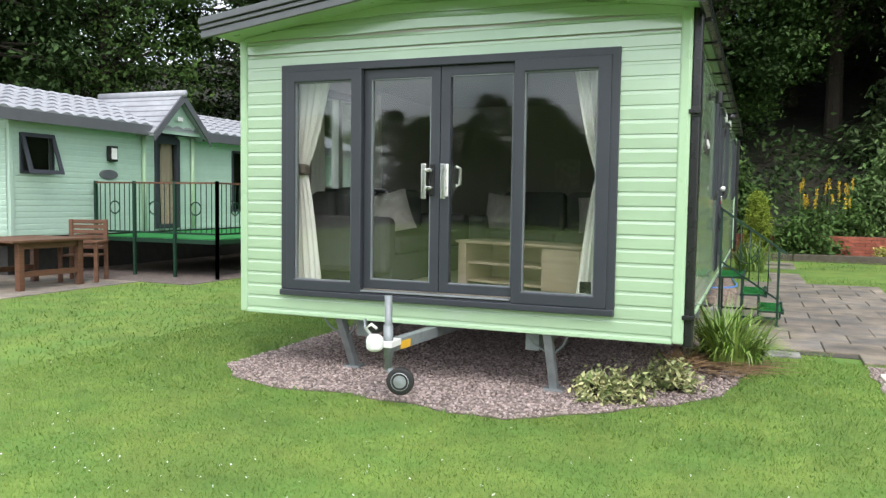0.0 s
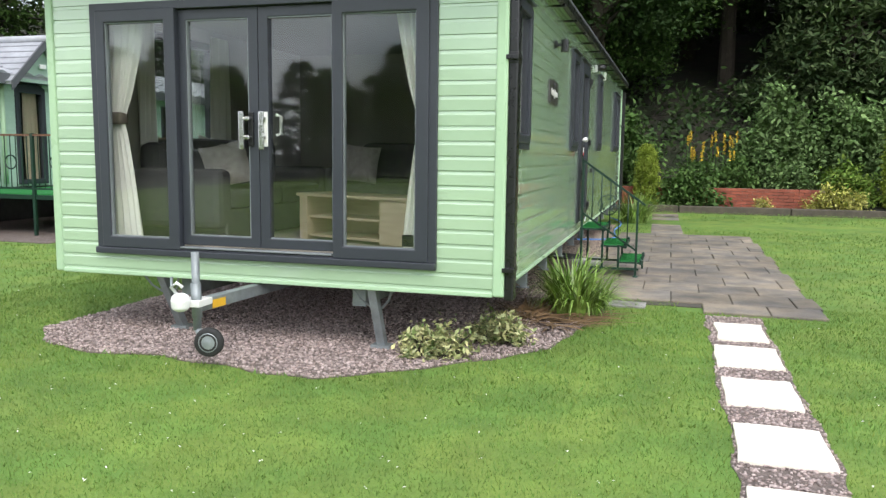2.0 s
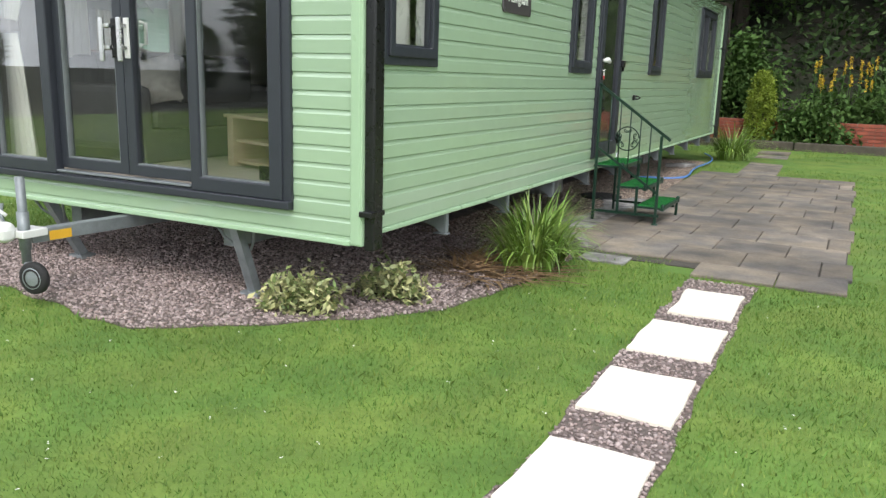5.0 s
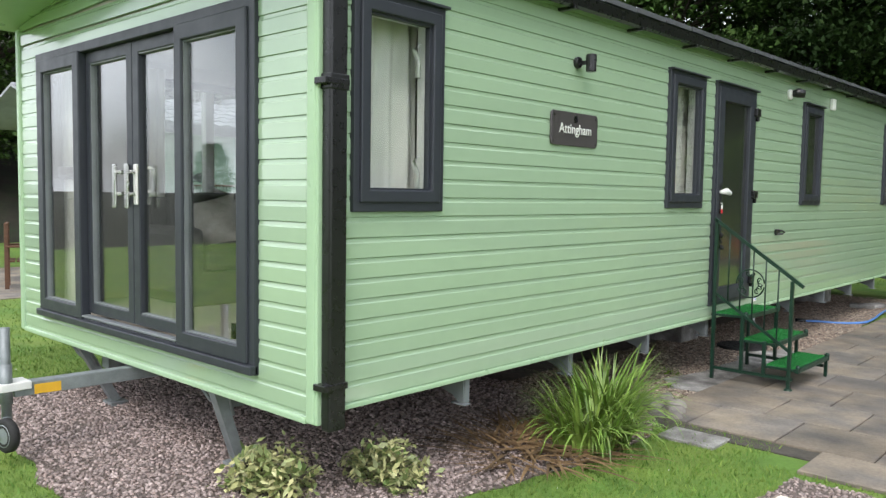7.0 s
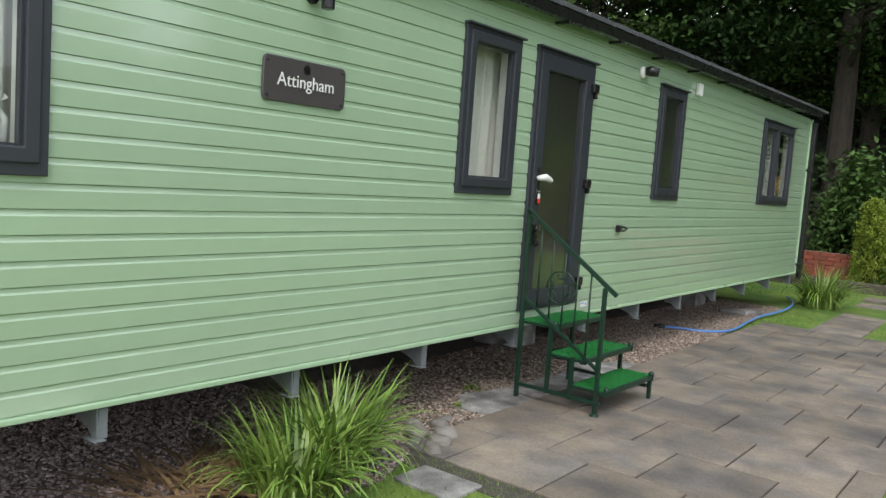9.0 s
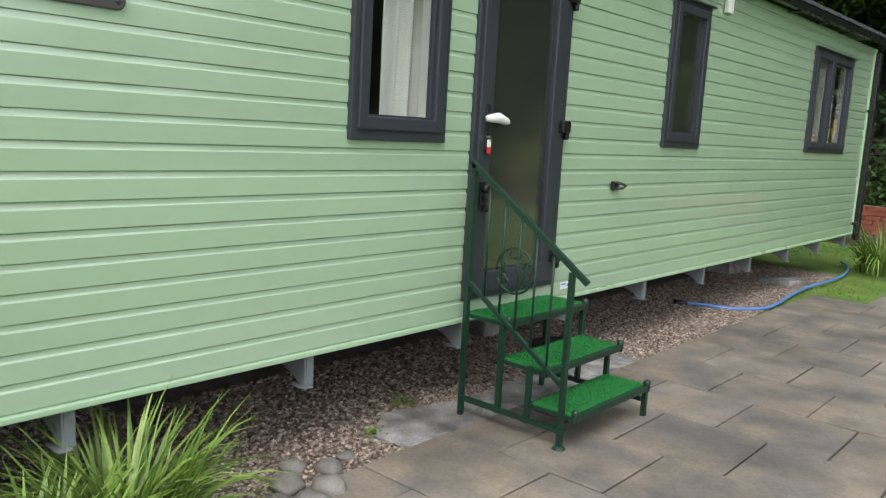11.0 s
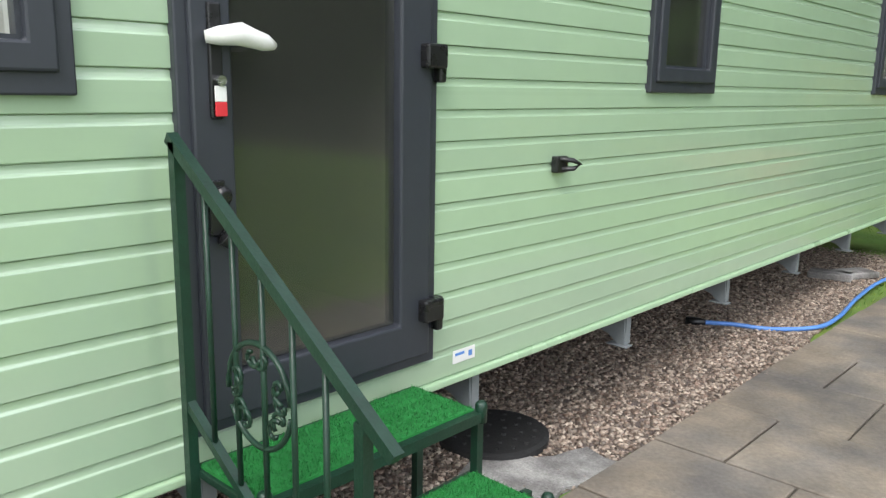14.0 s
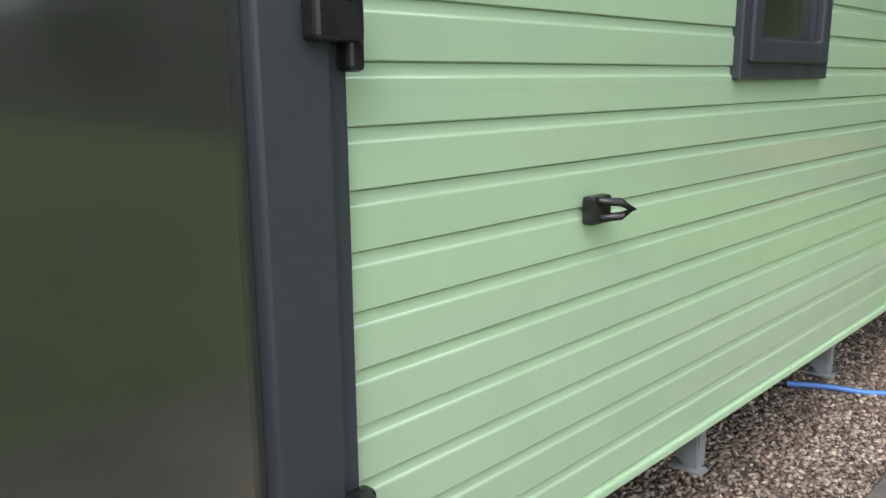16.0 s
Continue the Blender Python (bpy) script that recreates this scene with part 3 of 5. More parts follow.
def slope(x0, x1, lift, thick, y0, y1):
    s = Shape()
    for y in (y0, y1):
        z0, z1 = ez(y), ez(y) + 0.25
        s.v += [(x0, y, z0 + lift), (x1, y, z1 + lift), (x1, y, z1 + lift + thick), (x0, y, z0 + lift + thick)]
    s.f = [(0, 1, 2, 3), (7, 6, 5, 4), (0, 4, 5, 1), (3, 2, 6, 7), (0, 3, 7, 4), (1, 5, 6, 2)]
    return s


roof = part("roof", slope(RX, AP, 0.02, 0.06, RY, BY + 0.04), m_roof, van)
part("roof_slope", slope(RL, AP, 0.02, 0.06, RY, BY + 0.04), m_roof, roof)
part("soffit", slope(RX - 0.02, AP, 0.0, 0.016, RY + 0.02, BY + 0.03), m_green, roof)
part("soffit", slope(RL + 0.02, AP, 0.0, 0.016, RY + 0.02, BY + 0.03), m_green, roof)
for x0 in (RX + 0.006, RL - 0.006):
    for lift, th, y in ((-0.04, 0.055, RY - 0.02), (0.022, 0.03, RY - 0.035), (0.06, 0.05, RY - 0.05)):
        part("rake_board", slope(x0, AP, lift, th, y, RY + 0.012), m_fascia, roof, bev=0.004)
gut = Shape()
for y in (RY, BY + 0.04):
    z = ez(y) - 0.03
    gut.v += [(RX + dx, y, z + dz) for dx, dz in ((-0.01, 0.05), (-0.01, 0.0), (0.015, -0.018), (0.045, -0.008), (0.055, 0.05), (0.047, 0.05), (0.037, 0.0), (0.015, -0.008), (0.0, 0.01), (0.0, 0.05))]
gut.f = [(i, (i + 1) % 10, 10 + (i + 1) % 10, 10 + i) for i in range(10)] + [tuple(range(10))[::-1], tuple(range(10, 20))]
gutter = part("gutter", gut, m_black, roof)
for i in range(14):
    y = 5.6 + i * 0.83
    part("gutter_bracket", Shape().box((RX - 0.14, y, ez(y) - 0.06), (RX + 0.05, y + 0.035, ez(y) - 0.04)), m_black, roof, bev=0.003)
for i in range(30):
    y = RY + 0.1 + i * 0.41
    part("roof_tile_end", Shape().box((RX - 0.03, y, ez(y) + 0.05), (RX + 0.03, y + 0.39, ez(y) + 0.083)), m_roof, roof)
for y0 in (5.437, 16.99):
    pipe = part("downpipe", Shape().box((WX + 0.012, y0, 0.43), (WX + 0.075, y0 + 0.1, 2.68)), m_black, van, "black square plastic downpipe", bev=0.012)
    for z in (0.62, 1.98):
        part("pipe_clip", Shape().box((WX + 0.002, y0 - 0.035, z), (WX + 0.082, y0 + 0.105, z + 0.03)), m_black, pipe, bev=0.004)
    part("pipe_joint", Shape().box((WX + 0.006, y0 - 0.005, 1.96), (WX + 0.08, y0 + 0.105, 2.03)), m_black, pipe, bev=0.006)


def ring(a0, a1, z0, z1, w, d0, d1, place):
    """A rectangular frame with mitred corners, w wide, from depth d0 out to d1."""
    s = Shape()
    w = (w,) * 4 if not isinstance(w, tuple) else w
    o = [(a0, z0), (a1, z0), (a1, z1), (a0, z1)]
    i = [(a0 + w[0], z0 + w[3]), (a1 - w[1], z0 + w[3]), (a1 - w[1], z1 - w[2]), (a0 + w[0], z1 - w[2])]
    s.add([place(a, d, z) for d in (d0, d1) for q in (o, i) for a, z in q],
          [f for k in range(4) for f in ((k, (k + 1) % 4, 4 + (k + 1) % 4, 4 + k)[::-1], (8 + k, 8 + (k + 1) % 4, 12 + (k + 1) % 4, 12 + k),
                                         (k, (k + 1) % 4, 8 + (k + 1) % 4, 8 + k), (4 + k, 4 + (k + 1) % 4, 12 + (k + 1) % 4, 12 + k)[::-1])])
    return s


def pane(a0, a1, z0, z1, d, place):
    return Shape().add([place(a, dd, z) for dd in (d, d - 0.006) for a, z in ((a0, z0), (a1, z0), (a1, z1), (a0, z1))],
                       [(0, 1, 2, 3), (7, 6, 5, 4), (0, 4, 5, 1), (1, 5, 6, 2), (2, 6, 7, 3), (3, 7, 4, 0)])


def curtain(a0, a1, z0, z1, d, place, waves, pinch=None, seed=0):
    """A hanging cloth with folds; pinch=(height, share) gathers it to its a0 side."""
    s, n, m = Shape(), 60, 22
    for j in range(m + 1):
        z = z0 + (z1 - z0) * j / m
        k = 1.0
        if pinch:
            t = abs(z - pinch[0]) / ((z1 - pinch[0]) if z > pinch[0] else (pinch[0] - z0))
            k = pinch[1] + (1 - pinch[1]) * min(1, t) ** 0.7 * (1 if z > pinch[0] else 0.75)
        for i in range(n + 1):
            u = i / n
            fold = 0.022 * math.sin(u * waves * 2 * math.pi + 0.6 * math.sin(z * 2 + seed)) + 0.008 * math.sin(u * waves * 5 + z * 3 + seed)
            s.v.append(place(a0 + (a1 - a0) * u * k, d + fold * (0.5 + 0.5 * k), z))
    s.f = [(j * (n + 1) + i, j * (n + 1) + i + 1, (j + 1) * (n + 1) + i + 1, (j + 1) * (n + 1) + i) for j in range(m) for i in range(n)]
    return s


def side_window(o, split=None):
    a0, a1, z0, z1 = o
    win = part("window", ring(a0, a1, z0, z1, 0.055, -0.06, 0.022, right), m_grey, van, "anthracite framed window", bev=0.005)
    sash = part("sash", ring(a0 + 0.035, a1 - 0.035, z0 + 0.045, z1 - 0.035, 0.06, -0.03, 0.036, right), m_grey, win, bev=0.007)
    part("bead", ring(a0 + 0.093, a1 - 0.093, z0 + 0.103, z1 - 0.093, 0.012, -0.02, 0.014, right), m_grey, win)
    part("pane", pane(a0 + 0.1, a1 - 0.1, z0 + 0.11, z1 - 0.1, 0.0, right), m_obscure if 11 < a0 < 12 else m_glass_side, win)
    part("head_drip", Shape().box((WX, a0 - 0.012, z1 - 0.004), (WX + 0.05, a1 + 0.012, z1 + 0.01)), m_grey, win, bev=0.003)
    if not 11 < a0 < 12:
        part("inner_frame", ring(a0 + 0.08, a1 - 0.08, z0 + 0.09, z1 - 0.08, 0.012, -0.085, -0.022, right), m_white, win)
    if split:
        part("mullion", Shape().box((WX - 0.03, split - 0.045, z0 + 0.05), (WX + 0.04, split + 0.045, z1 - 0.04)), m_grey, win, bev=0.006)
    return win


for i, o in enumerate(W_SIDE):
    win = side_window(o, (o[0] + o[1]) / 2 - 0.1 if i == 3 else None)
    if i == 0:
        for z in (1.56, 2.12):
            part("inside_handle", Shape().tube([(WX - 0.035, 6.09, z - 0.03), (WX - 0.045, 6.10, z + 0.06), (WX - 0.045, 6.07, z + 0.11), (WX - 0.035, 6.1, z + 0.14)], 0.012), m_white, win, smooth=True)
thing("curtain", curtain(5.56, 6.21, 1.36, 2.5, -0.16, right, 5), m_curtain, "cream curtain drawn behind a side window", "curtain", smooth=True)
thing("curtain", curtain(9.32, 9.05, 1.36, 2.5, -0.15, right, 3, seed=2), m_curtain, "cream curtain gathered beside a window", "curtain", smooth=True)
thing("curtain", curtain(16.06, 15.35, 1.36, 2.52, -0.15, right, 5, seed=3), m_curtain, "cream curtain gathered beside a bedroom window", "curtain", smooth=True)
thing("curtain", curtain(14.84, 15.0, 1.36, 2.52, -0.15, right, 2, seed=5), m_tie, "taupe curtain gathered beside a bedroom window", "curtain", smooth=True)

win = part("window", ring(6.33, 7.62, 1.4, 2.46, 0.09, -0.08, 0.03, left), m_grey, van, "anthracite framed window", bev=0.006)
part("mullion", Shape().box((LX - 0.02, 6.93, 1.45), (LX + 0.06, 7.01, 2.4)), m_white, win, bev=0.004)
part("pane", pane(6.41, 7.54, 1.48, 2.38, 0.0, left), m_glass_side, win)
for y0, y1, sd in ((6.28, 6.5, 6), (7.72, 7.36, 7)):
    thing("curtain", curtain(y0, y1, 1.36, 2.5, -0.14, left, 3, seed=sd), m_curtain, "cream curtain gathered beside the lounge window", "curtain", smooth=True)

# entrance door
a0, a1, z0, z1 = DOOR
door = part("entrance_door", ring(a0, a1, z0, z1, 0.05, -0.06, 0.02, right), m_grey, van, "anthracite glazed entrance door, shut", bev=0.005)
part("door_leaf", ring(a0 + 0.03, a1 - 0.035, z0 + 0.03, z1 - 0.035, (0.105, 0.125, 0.11, 0.115), -0.04, 0.034, right), m_grey, door, bev=0.007)
part("bead", ring(a0 + 0.13, a1 - 0.155, z0 + 0.14, z1 - 0.14, 0.004, -0.02, 0.012, right), m_lgrey, door)
part("door_pane", pane(a0 + 0.138, a1 - 0.163, z0 + 0.148, z1 - 0.148, 0.006, right), m_obscure, door)
part("head_drip", Shape().box((WX, a0 - 0.012, z1 - 0.004), (WX + 0.05, a1 + 0.012, z1 + 0.01)), m_grey, door, bev=0.003)
for z in (0.79, 1.55, 2.28):
    h = part("hinge", Shape().box((WX + 0.018, a1 - 0.085, z - 0.035), (WX + 0.066, a1 - 0.005, z + 0.035)), m_black, door, bev=0.008)
    h.data = Shape().box((WX + 0.018, a1 - 0.085, z - 0.035), (WX + 0.066, a1 + 0.0, z + 0.035)).box((WX + 0.016, a1 - 0.018, z - 0.075), (WX + 0.05, a1 + 0.012, z + 0.035)).mesh("hinge", m_black)
part("handle_plate", Shape().box((WX + 0.03, 9.615, 1.38), (WX + 0.042, 9.65, 1.64)), m_black, door, bev=0.005)
part("lever_handle", Shape().tube([(WX + 0.045, 9.605, 1.563), (WX + 0.062, 9.63, 1.566), (WX + 0.068, 9.68, 1.572), (WX + 0.068, 9.72, 1.562), (WX + 0.066, 9.75, 1.556), (WX + 0.064, 9.775, 1.55)], [0.014, 0.022, 0.027, 0.022, 0.02, 0.01], 10), m_white, door, "lever handle wrapped in white plastic", smooth=True)
tag = part("key", Shape().tube([(WX + 0.04, 9.634, 1.468), (WX + 0.062, 9.634, 1.468)], 0.012), m_chrome, door)
part("key_tag", Shape().box((WX + 0.05, 9.619, 1.42), (WX + 0.055, 9.649, 1.456)), m_white, door, "white key tag", bev=0.002)
part("key_tag", Shape().box((WX + 0.05, 9.619, 1.387), (WX + 0.0555, 9.649, 1.4195)), m_red, door, "red key tag", bev=0.002)
part("door_stay", Shape().box((WX + 0.03, 9.6, 1.11), (WX + 0.046, 9.64, 1.24)).tube([(WX + 0.06, 9.62, 1.11), (WX + 0.062, 9.64, 1.095)], 0.02, 10).lathe([(0.012, 0), (0.022, 0.008), (0.024, 0.022), (0.014, 0.032)], Matrix.Translation((WX + 0.042, 9.625, 1.205)) @ pose(0, 0, 0, 0, 90, 0), 12).tube([(WX + 0.05, 9.62, 1.17), (WX + 0.06, 9.64, 1.14)], 0.008), m_black, door, bev=0.003)

# front glazing: two fixed lights and a pair of doors between
ga, gb, gz0, gz1 = GLAZ
glz = part("patio_glazing", ring(ga, gb, gz0, gz1, (0.07, 0.07, 0.06, 0.06), -0.06, 0.022, front), m_grey, van, "anthracite framed patio doors with side panes", bev=0.005)
for p, q in ((ga + 0.055, -2.83), (-1.62, gb - 0.055)):
    part("side_light", ring(p, q, gz0 + 0.05, gz1 - 0.05, (0.075, 0.09, 0.09, 0.085), -0.03, 0.036, front), m_grey, glz, bev=0.008)
    part("bead", ring(p + 0.07, q - 0.085, gz0 + 0.13, gz1 - 0.135, 0.012, -0.02, 0.02, front), m_lgrey, glz)
    part("pane", pane(p + 0.075, q - 0.09, gz0 + 0.135, gz1 - 0.14, 0.002, front), m_glass, glz)
for p, q in ((-2.83, -2.2), (-2.196, -1.62)):
    part("door_leaf", ring(p, q, gz0 + 0.09, gz1 - 0.06, (0.06, 0.075, 0.075, 0.07) if p < -2.5 else (0.075, 0.02, 0.075, 0.07), -0.08, -0.016, front), m_grey, glz, bev=0.006)
    part("bead", ring(p + 0.055, q - (0.07 if p < -2.5 else 0.014), gz0 + 0.155, gz1 - 0.13, 0.012, -0.06, -0.022, front), m_lgrey, glz)
    part("pane", pane(p + 0.06, q - (0.075 if p < -2.5 else 0.02), gz0 + 0.16, gz1 - 0.135, -0.042, front), m_glass, glz)
part("threshold", Shape().box((-2.83, FY - 0.034, gz0 + 0.066), (-1.63, FY + 0.02, gz0 + 0.08)), m_lgrey, glz, bev=0.004)
part("sill", Shape().box((ga, FY - 0.05, gz0 + 0.004), (gb, FY, gz0 + 0.05)), m_grey, glz, bev=0.006)
for x in (-2.255, -2.145):
    part("handle_plate", Shape().box((x - 0.02, FY, 1.42), (x + 0.02, FY + 0.015, 1.66)), m_black if x < -2.2 else m_white, glz, bev=0.005)
    d = -0.045 if x < -2.2 else 0.0
    part("door_handle", Shape().box((x - 0.019 + d, FY - 0.057, 1.40), (x + 0.019 + d, FY - 0.04, 1.66)).box((x - 0.012 + d, FY - 0.042, 1.6), (x + 0.012, FY + 0.004, 1.625)).box((x - 0.012 + d, FY - 0.042, 1.47), (x + 0.012, FY + 0.004, 1.495)), m_chrome, glz, "brushed metal pull handle", bev=0.005)
part("inside_handle", Shape().tube([(-2.08, FY + 0.05, 1.5), (-2.06, FY + 0.08, 1.51), (-2.06, FY + 0.08, 1.63), (-2.08, FY + 0.05, 1.64)], 0.012), m_white, glz, smooth=True)
part("sticker", Shape().box((-1.13, FY + 0.004, 0.76), (-1.05, FY + 0.008, 0.84)), m_black, glz)

# plaque, lamps, hook, box
plaque_edge = [(7.4575 + sy * (0.2645 - 0.028) + 0.028 * math.cos(math.radians(a)), 1.928 + sz * (0.106 - 0.028) + 0.028 * math.sin(math.radians(a)))
               for sy, sz, q in ((1, 1, 0), (-1, 1, 90), (-1, -1, 180), (1, -1, 270)) for a in (q, q + 30, q + 60, q + 90)]
plaque = part("name_plaque", Shape().prism([(WX + 0.001, y, z) for y, z in plaque_edge], (0.013, 0, 0)), m_sign, van, "dark bronze name plaque with white lettering", bev=0.006)
fc = bpy.data.curves.new("lettering", "FONT")
fc.body, fc.size, fc.align_x, fc.extrude = "Attingham", 0.088, "CENTER", 0.0015
tmp = new("lettering", fc)
bpy.context.view_layer.update()
tm = bpy.data.meshes.new_from_object(tmp.evaluated_get(bpy.context.evaluated_depsgraph_get()))
bpy.data.objects.remove(tmp)
tm.transform(Matrix.Translation((WX + 0.017, 7.458, 1.9)) @ pose(0, 0, 0, 90, 0, 90))
tm.materials.clear()
tm.materials.append(m_white)
part("lettering", tm, m_white, plaque)
part("emblem", Shape().lathe([(0.024, 0), (0.022, 0.004)], Matrix.Translation((WX + 0.013, 7.458, 1.992)) @ pose(0, 0, 0, 0, 90, 0), 20), m_black, plaque)
for y in (7.22, 7.695):
    for z in (1.848, 2.008):
        part("screw", Shape().lathe([(0.008, 0), (0.006, 0.004)], Matrix.Translation((WX + 0.013, y, z)) @ pose(0, 0, 0, 0, 90, 0), 10), m_black, plaque)
lamp = part("wall_lamp", Shape().lathe([(0.036, 0), (0.036, 0.02), (0.03, 0.026)], Matrix.Translation((WX + 0.002, 7.47, 2.345)) @ pose(0, 0, 0, 0, 90, 0), 20), m_black, van, "small black cylinder wall lamp")
part("lamp_head", Shape().lathe([(0.03, 0), (0.033, 0.004), (0.033, 0.105), (0.028, 0.108)], Matrix.Translation((WX + 0.09, 7.5, 2.285)), 20), m_black, lamp, smooth=False)
part("lamp_arm", Shape().box((WX + 0.02, 7.478, 2.33), (WX + 0.065, 7.5, 2.355)), m_black, lamp)
bulk = part("sensor_lamp", Shape().lathe([(0.05, 0), (0.05, 0.02), (0.04, 0.03)], Matrix.Translation((WX + 0.002, 11.23, 2.535)) @ pose(0, 0, 0, 0, 90, 0), 20), m_white, van, "security lamp on a white round base")
part("lamp_head", Shape().tube([(WX + 0.03, 11.24, 2.545), (WX + 0.07, 11.27, 2.55), (WX + 0.13, 11.3, 2.54)], [0.03, 0.045, 0.038], 12), m_black, bulk, smooth=True)
part("junction_box", Shape().box((WX + 0.002, 12.5, 2.5), (WX + 0.04, 12.6, 2.62)), m_white, van, "small white plastic box", bev=0.008)
hook = part("wall_bracket", Shape().box((WX + 0.001, 11.0, 1.165), (WX + 0.03, 11.07, 1.225)), m_black, van, "black plastic hold-back bracket", bev=0.006)
part("loop", Shape().tube([(WX + 0.025, 11.02, 1.215), (WX + 0.05, 11.07, 1.21), (WX + 0.07, 11.085, 1.195), (WX + 0.05, 11.075, 1.18), (WX + 0.025, 11.03, 1.178)], 0.009, 8), m_black, hook, smooth=True)
part("approval_sticker", Shape().box((WX + 0.0005, 10.49, 0.562), (WX + 0.003, 10.60, 0.606)), m_white, van, "small white sticker")
part("sticker_mark", Shape().box((WX + 0.003, 10.567, 0.574), (WX + 0.0042, 10.585, 0.594)).box((WX + 0.003, 10.5, 0.588), (WX + 0.0042, 10.545, 0.597)), m_hose, van)

# chassis, jacks, hitch
chas = part("chassis", Shape().box((-2.95, FY + 0.15, 0.3), (-2.85, BY - 0.3, 0.465)).box((-1.55, FY + 0.15, 0.3), (-1.45, BY - 0.3, 0.465)).box((-2.95, 10.9, 0.3), (-1.45, 11.0, 0.4)), m_galv, van)
for i in range(11):
    y = 6.47 + 1.035 * i
    plate = [(-1.5, 0.465), (-0.47, 0.505), (-0.462, 0.356), (-0.5, 0.356), (-0.545, 0.39), (-0.66, 0.425), (-1.5, 0.38)]
    part("outrigger", Shape().prism([(x, y, z) for x, z in plate], (0, 0.007, 0)).box((-0.54, y - 0.022, 0.349), (-0.44, y + 0.03, 0.3555)).box((-0.468, y + 0.0072, 0.356), (-0.461, y + 0.045, 0.496)), m_lgrey, chas)
for x0 in (-2.9, -1.5):
    part("axle_pier", Shape().box((x0 - 0.22, 10.85, 0.0), (x0 + 0.22, 11.25, 0.3)), m_conc, chas, bev=0.01)
    part("axle_pier", Shape().box((x0 - 0.22, 15.4, 0.0), (x0 + 0.22, 15.8, 0.3)), m_conc, chas, bev=0.01)
for xt, xf, yf in ((-3.05, -3.04, 5.7), (-1.36, -1.335, 5.6)):
    leg = part("corner_steady", Shape().tube([(xt, 5.47, 0.455), (xf, yf, 0.03)], 0.042, square=True), m_galv, van, "galvanised steel corner steady")
    part("foot_plate", Shape().box((xf - 0.07, yf - 0.06, 0.006), (xf + 0.07, yf + 0.06, 0.03)), m_galv, leg)
    for s in (-1, 1):
        part("brace", Shape().tube([(xt + s * 0.15, 5.46, 0.455), (xt + s * 0.11, 5.5, 0.37), (xt + s * 0.035, 5.56, 0.30)], 0.009, 6), m_galv, leg)
bar = part("drawbar", Shape().box((-0.035, 0, -0.04), (0.035, 1.25, 0.04), look((-2.29, 4.78, 0.40), (-2.19, 6.0, 0.40)) @ pose(0, 0, 0, -90, 0, 0)), m_galv, van, "galvanised steel drawbar", bev=0.006)
part("warning_label", Shape().box((0.037, 0.1, -0.035), (0.039, 0.24, 0.02), look((-2.29, 4.78, 0.40), (-2.19, 6.0, 0.40)) @ pose(0, 0, 0, -90, 0, 0)), m_yellow, bar, "yellow warning label")
hitch = part("coupling_head", Shape().lathe([(0.03, 0), (0.055, 0.02), (0.06, 0.07), (0.05, 0.1), (0.025, 0.115)], Matrix.Translation((-2.335, 4.66, 0.38))).box((-2.37, 4.7, 0.4), (-2.23, 4.86, 0.445)), m_white, bar, "white coupling head", smooth=False, bev=0.006)
part("coupling_lever", Shape().tube([(-2.36, 4.68, 0.47), (-2.40, 4.66, 0.53), (-2.36, 4.66, 0.56), (-2.33, 4.68, 0.53)], 0.011), m_white, bar, smooth=True)
part("brake_lever", Shape().tube([(-2.38, 4.7, 0.46), (-2.44, 4.72, 0.52), (-2.45, 4.74, 0.58)], 0.01), m_galv, bar, smooth=True)
jock = part("jockey_wheel", Shape().tube([(-2.27, 4.74, 0.25), (-2.275, 4.74, 0.75)], 0.026, 14), m_galv, van, "galvanised jockey wheel stem", smooth=True)
part("stem_sleeve", Shape().tube([(-2.27, 4.74, 0.33), (-2.275, 4.74, 0.55)], 0.033, 14), m_galv, jock, smooth=True)
part("fork", Shape().tube([(-2.27, 4.74, 0.26), (-2.24, 4.73, 0.22), (-2.17, 4.71, 0.185)], [0.025, 0.022, 0.016], 8), m_galv, jock, smooth=True)
wm = Matrix.Translation((-2.165, 4.705, 0.185)) @ pose(0, 0, 0, 90, 0, 12)
wheel = part("wheel", Shape().lathe([(0.062, -0.023), (0.082, -0.025), (0.093, -0.014), (0.093, 0.014), (0.082, 0.025), (0.062, 0.023)], wm, 28), m_rubber, jock, smooth=True)
part("rim", Shape().lathe([(0.018, -0.034), (0.03, -0.03), (0.05, -0.02), (0.062, -0.026), (0.062, 0.026), (0.05, 0.02), (0.018, 0.034)], wm, 24), m_galv, wheel, smooth=True)

# ---- inside the caravan ----
part("partition_wall", Shape().box((LX + 0.08, 9.45, 0.636), (-1.5, 9.51, 2.56)), m_inwall, van)
part("partition_wall", Shape().box((LX + 0.08, 10.6, 0.636), (WX - 0.1, 10.66, 2.56)), m_inwall, van)
part("partition_wall", Shape().box((LX + 0.08, 13.5, 0.636), (WX - 0.1, 13.56, 2.56)), m_inwall, van)
for y0, y1, z0, z1 in ((FY + 0.1, 6.35, 0.636, 2.56), (7.6, BY - 0.1, 0.636, 2.56), (6.35, 7.6, 0.636, 1.42), (6.35, 7.6, 2.44, 2.56)):
    part("inner_panel", Shape().box((LX + 0.072, y0, z0), (LX + 0.086, y1, z1)), m_inwall, van)


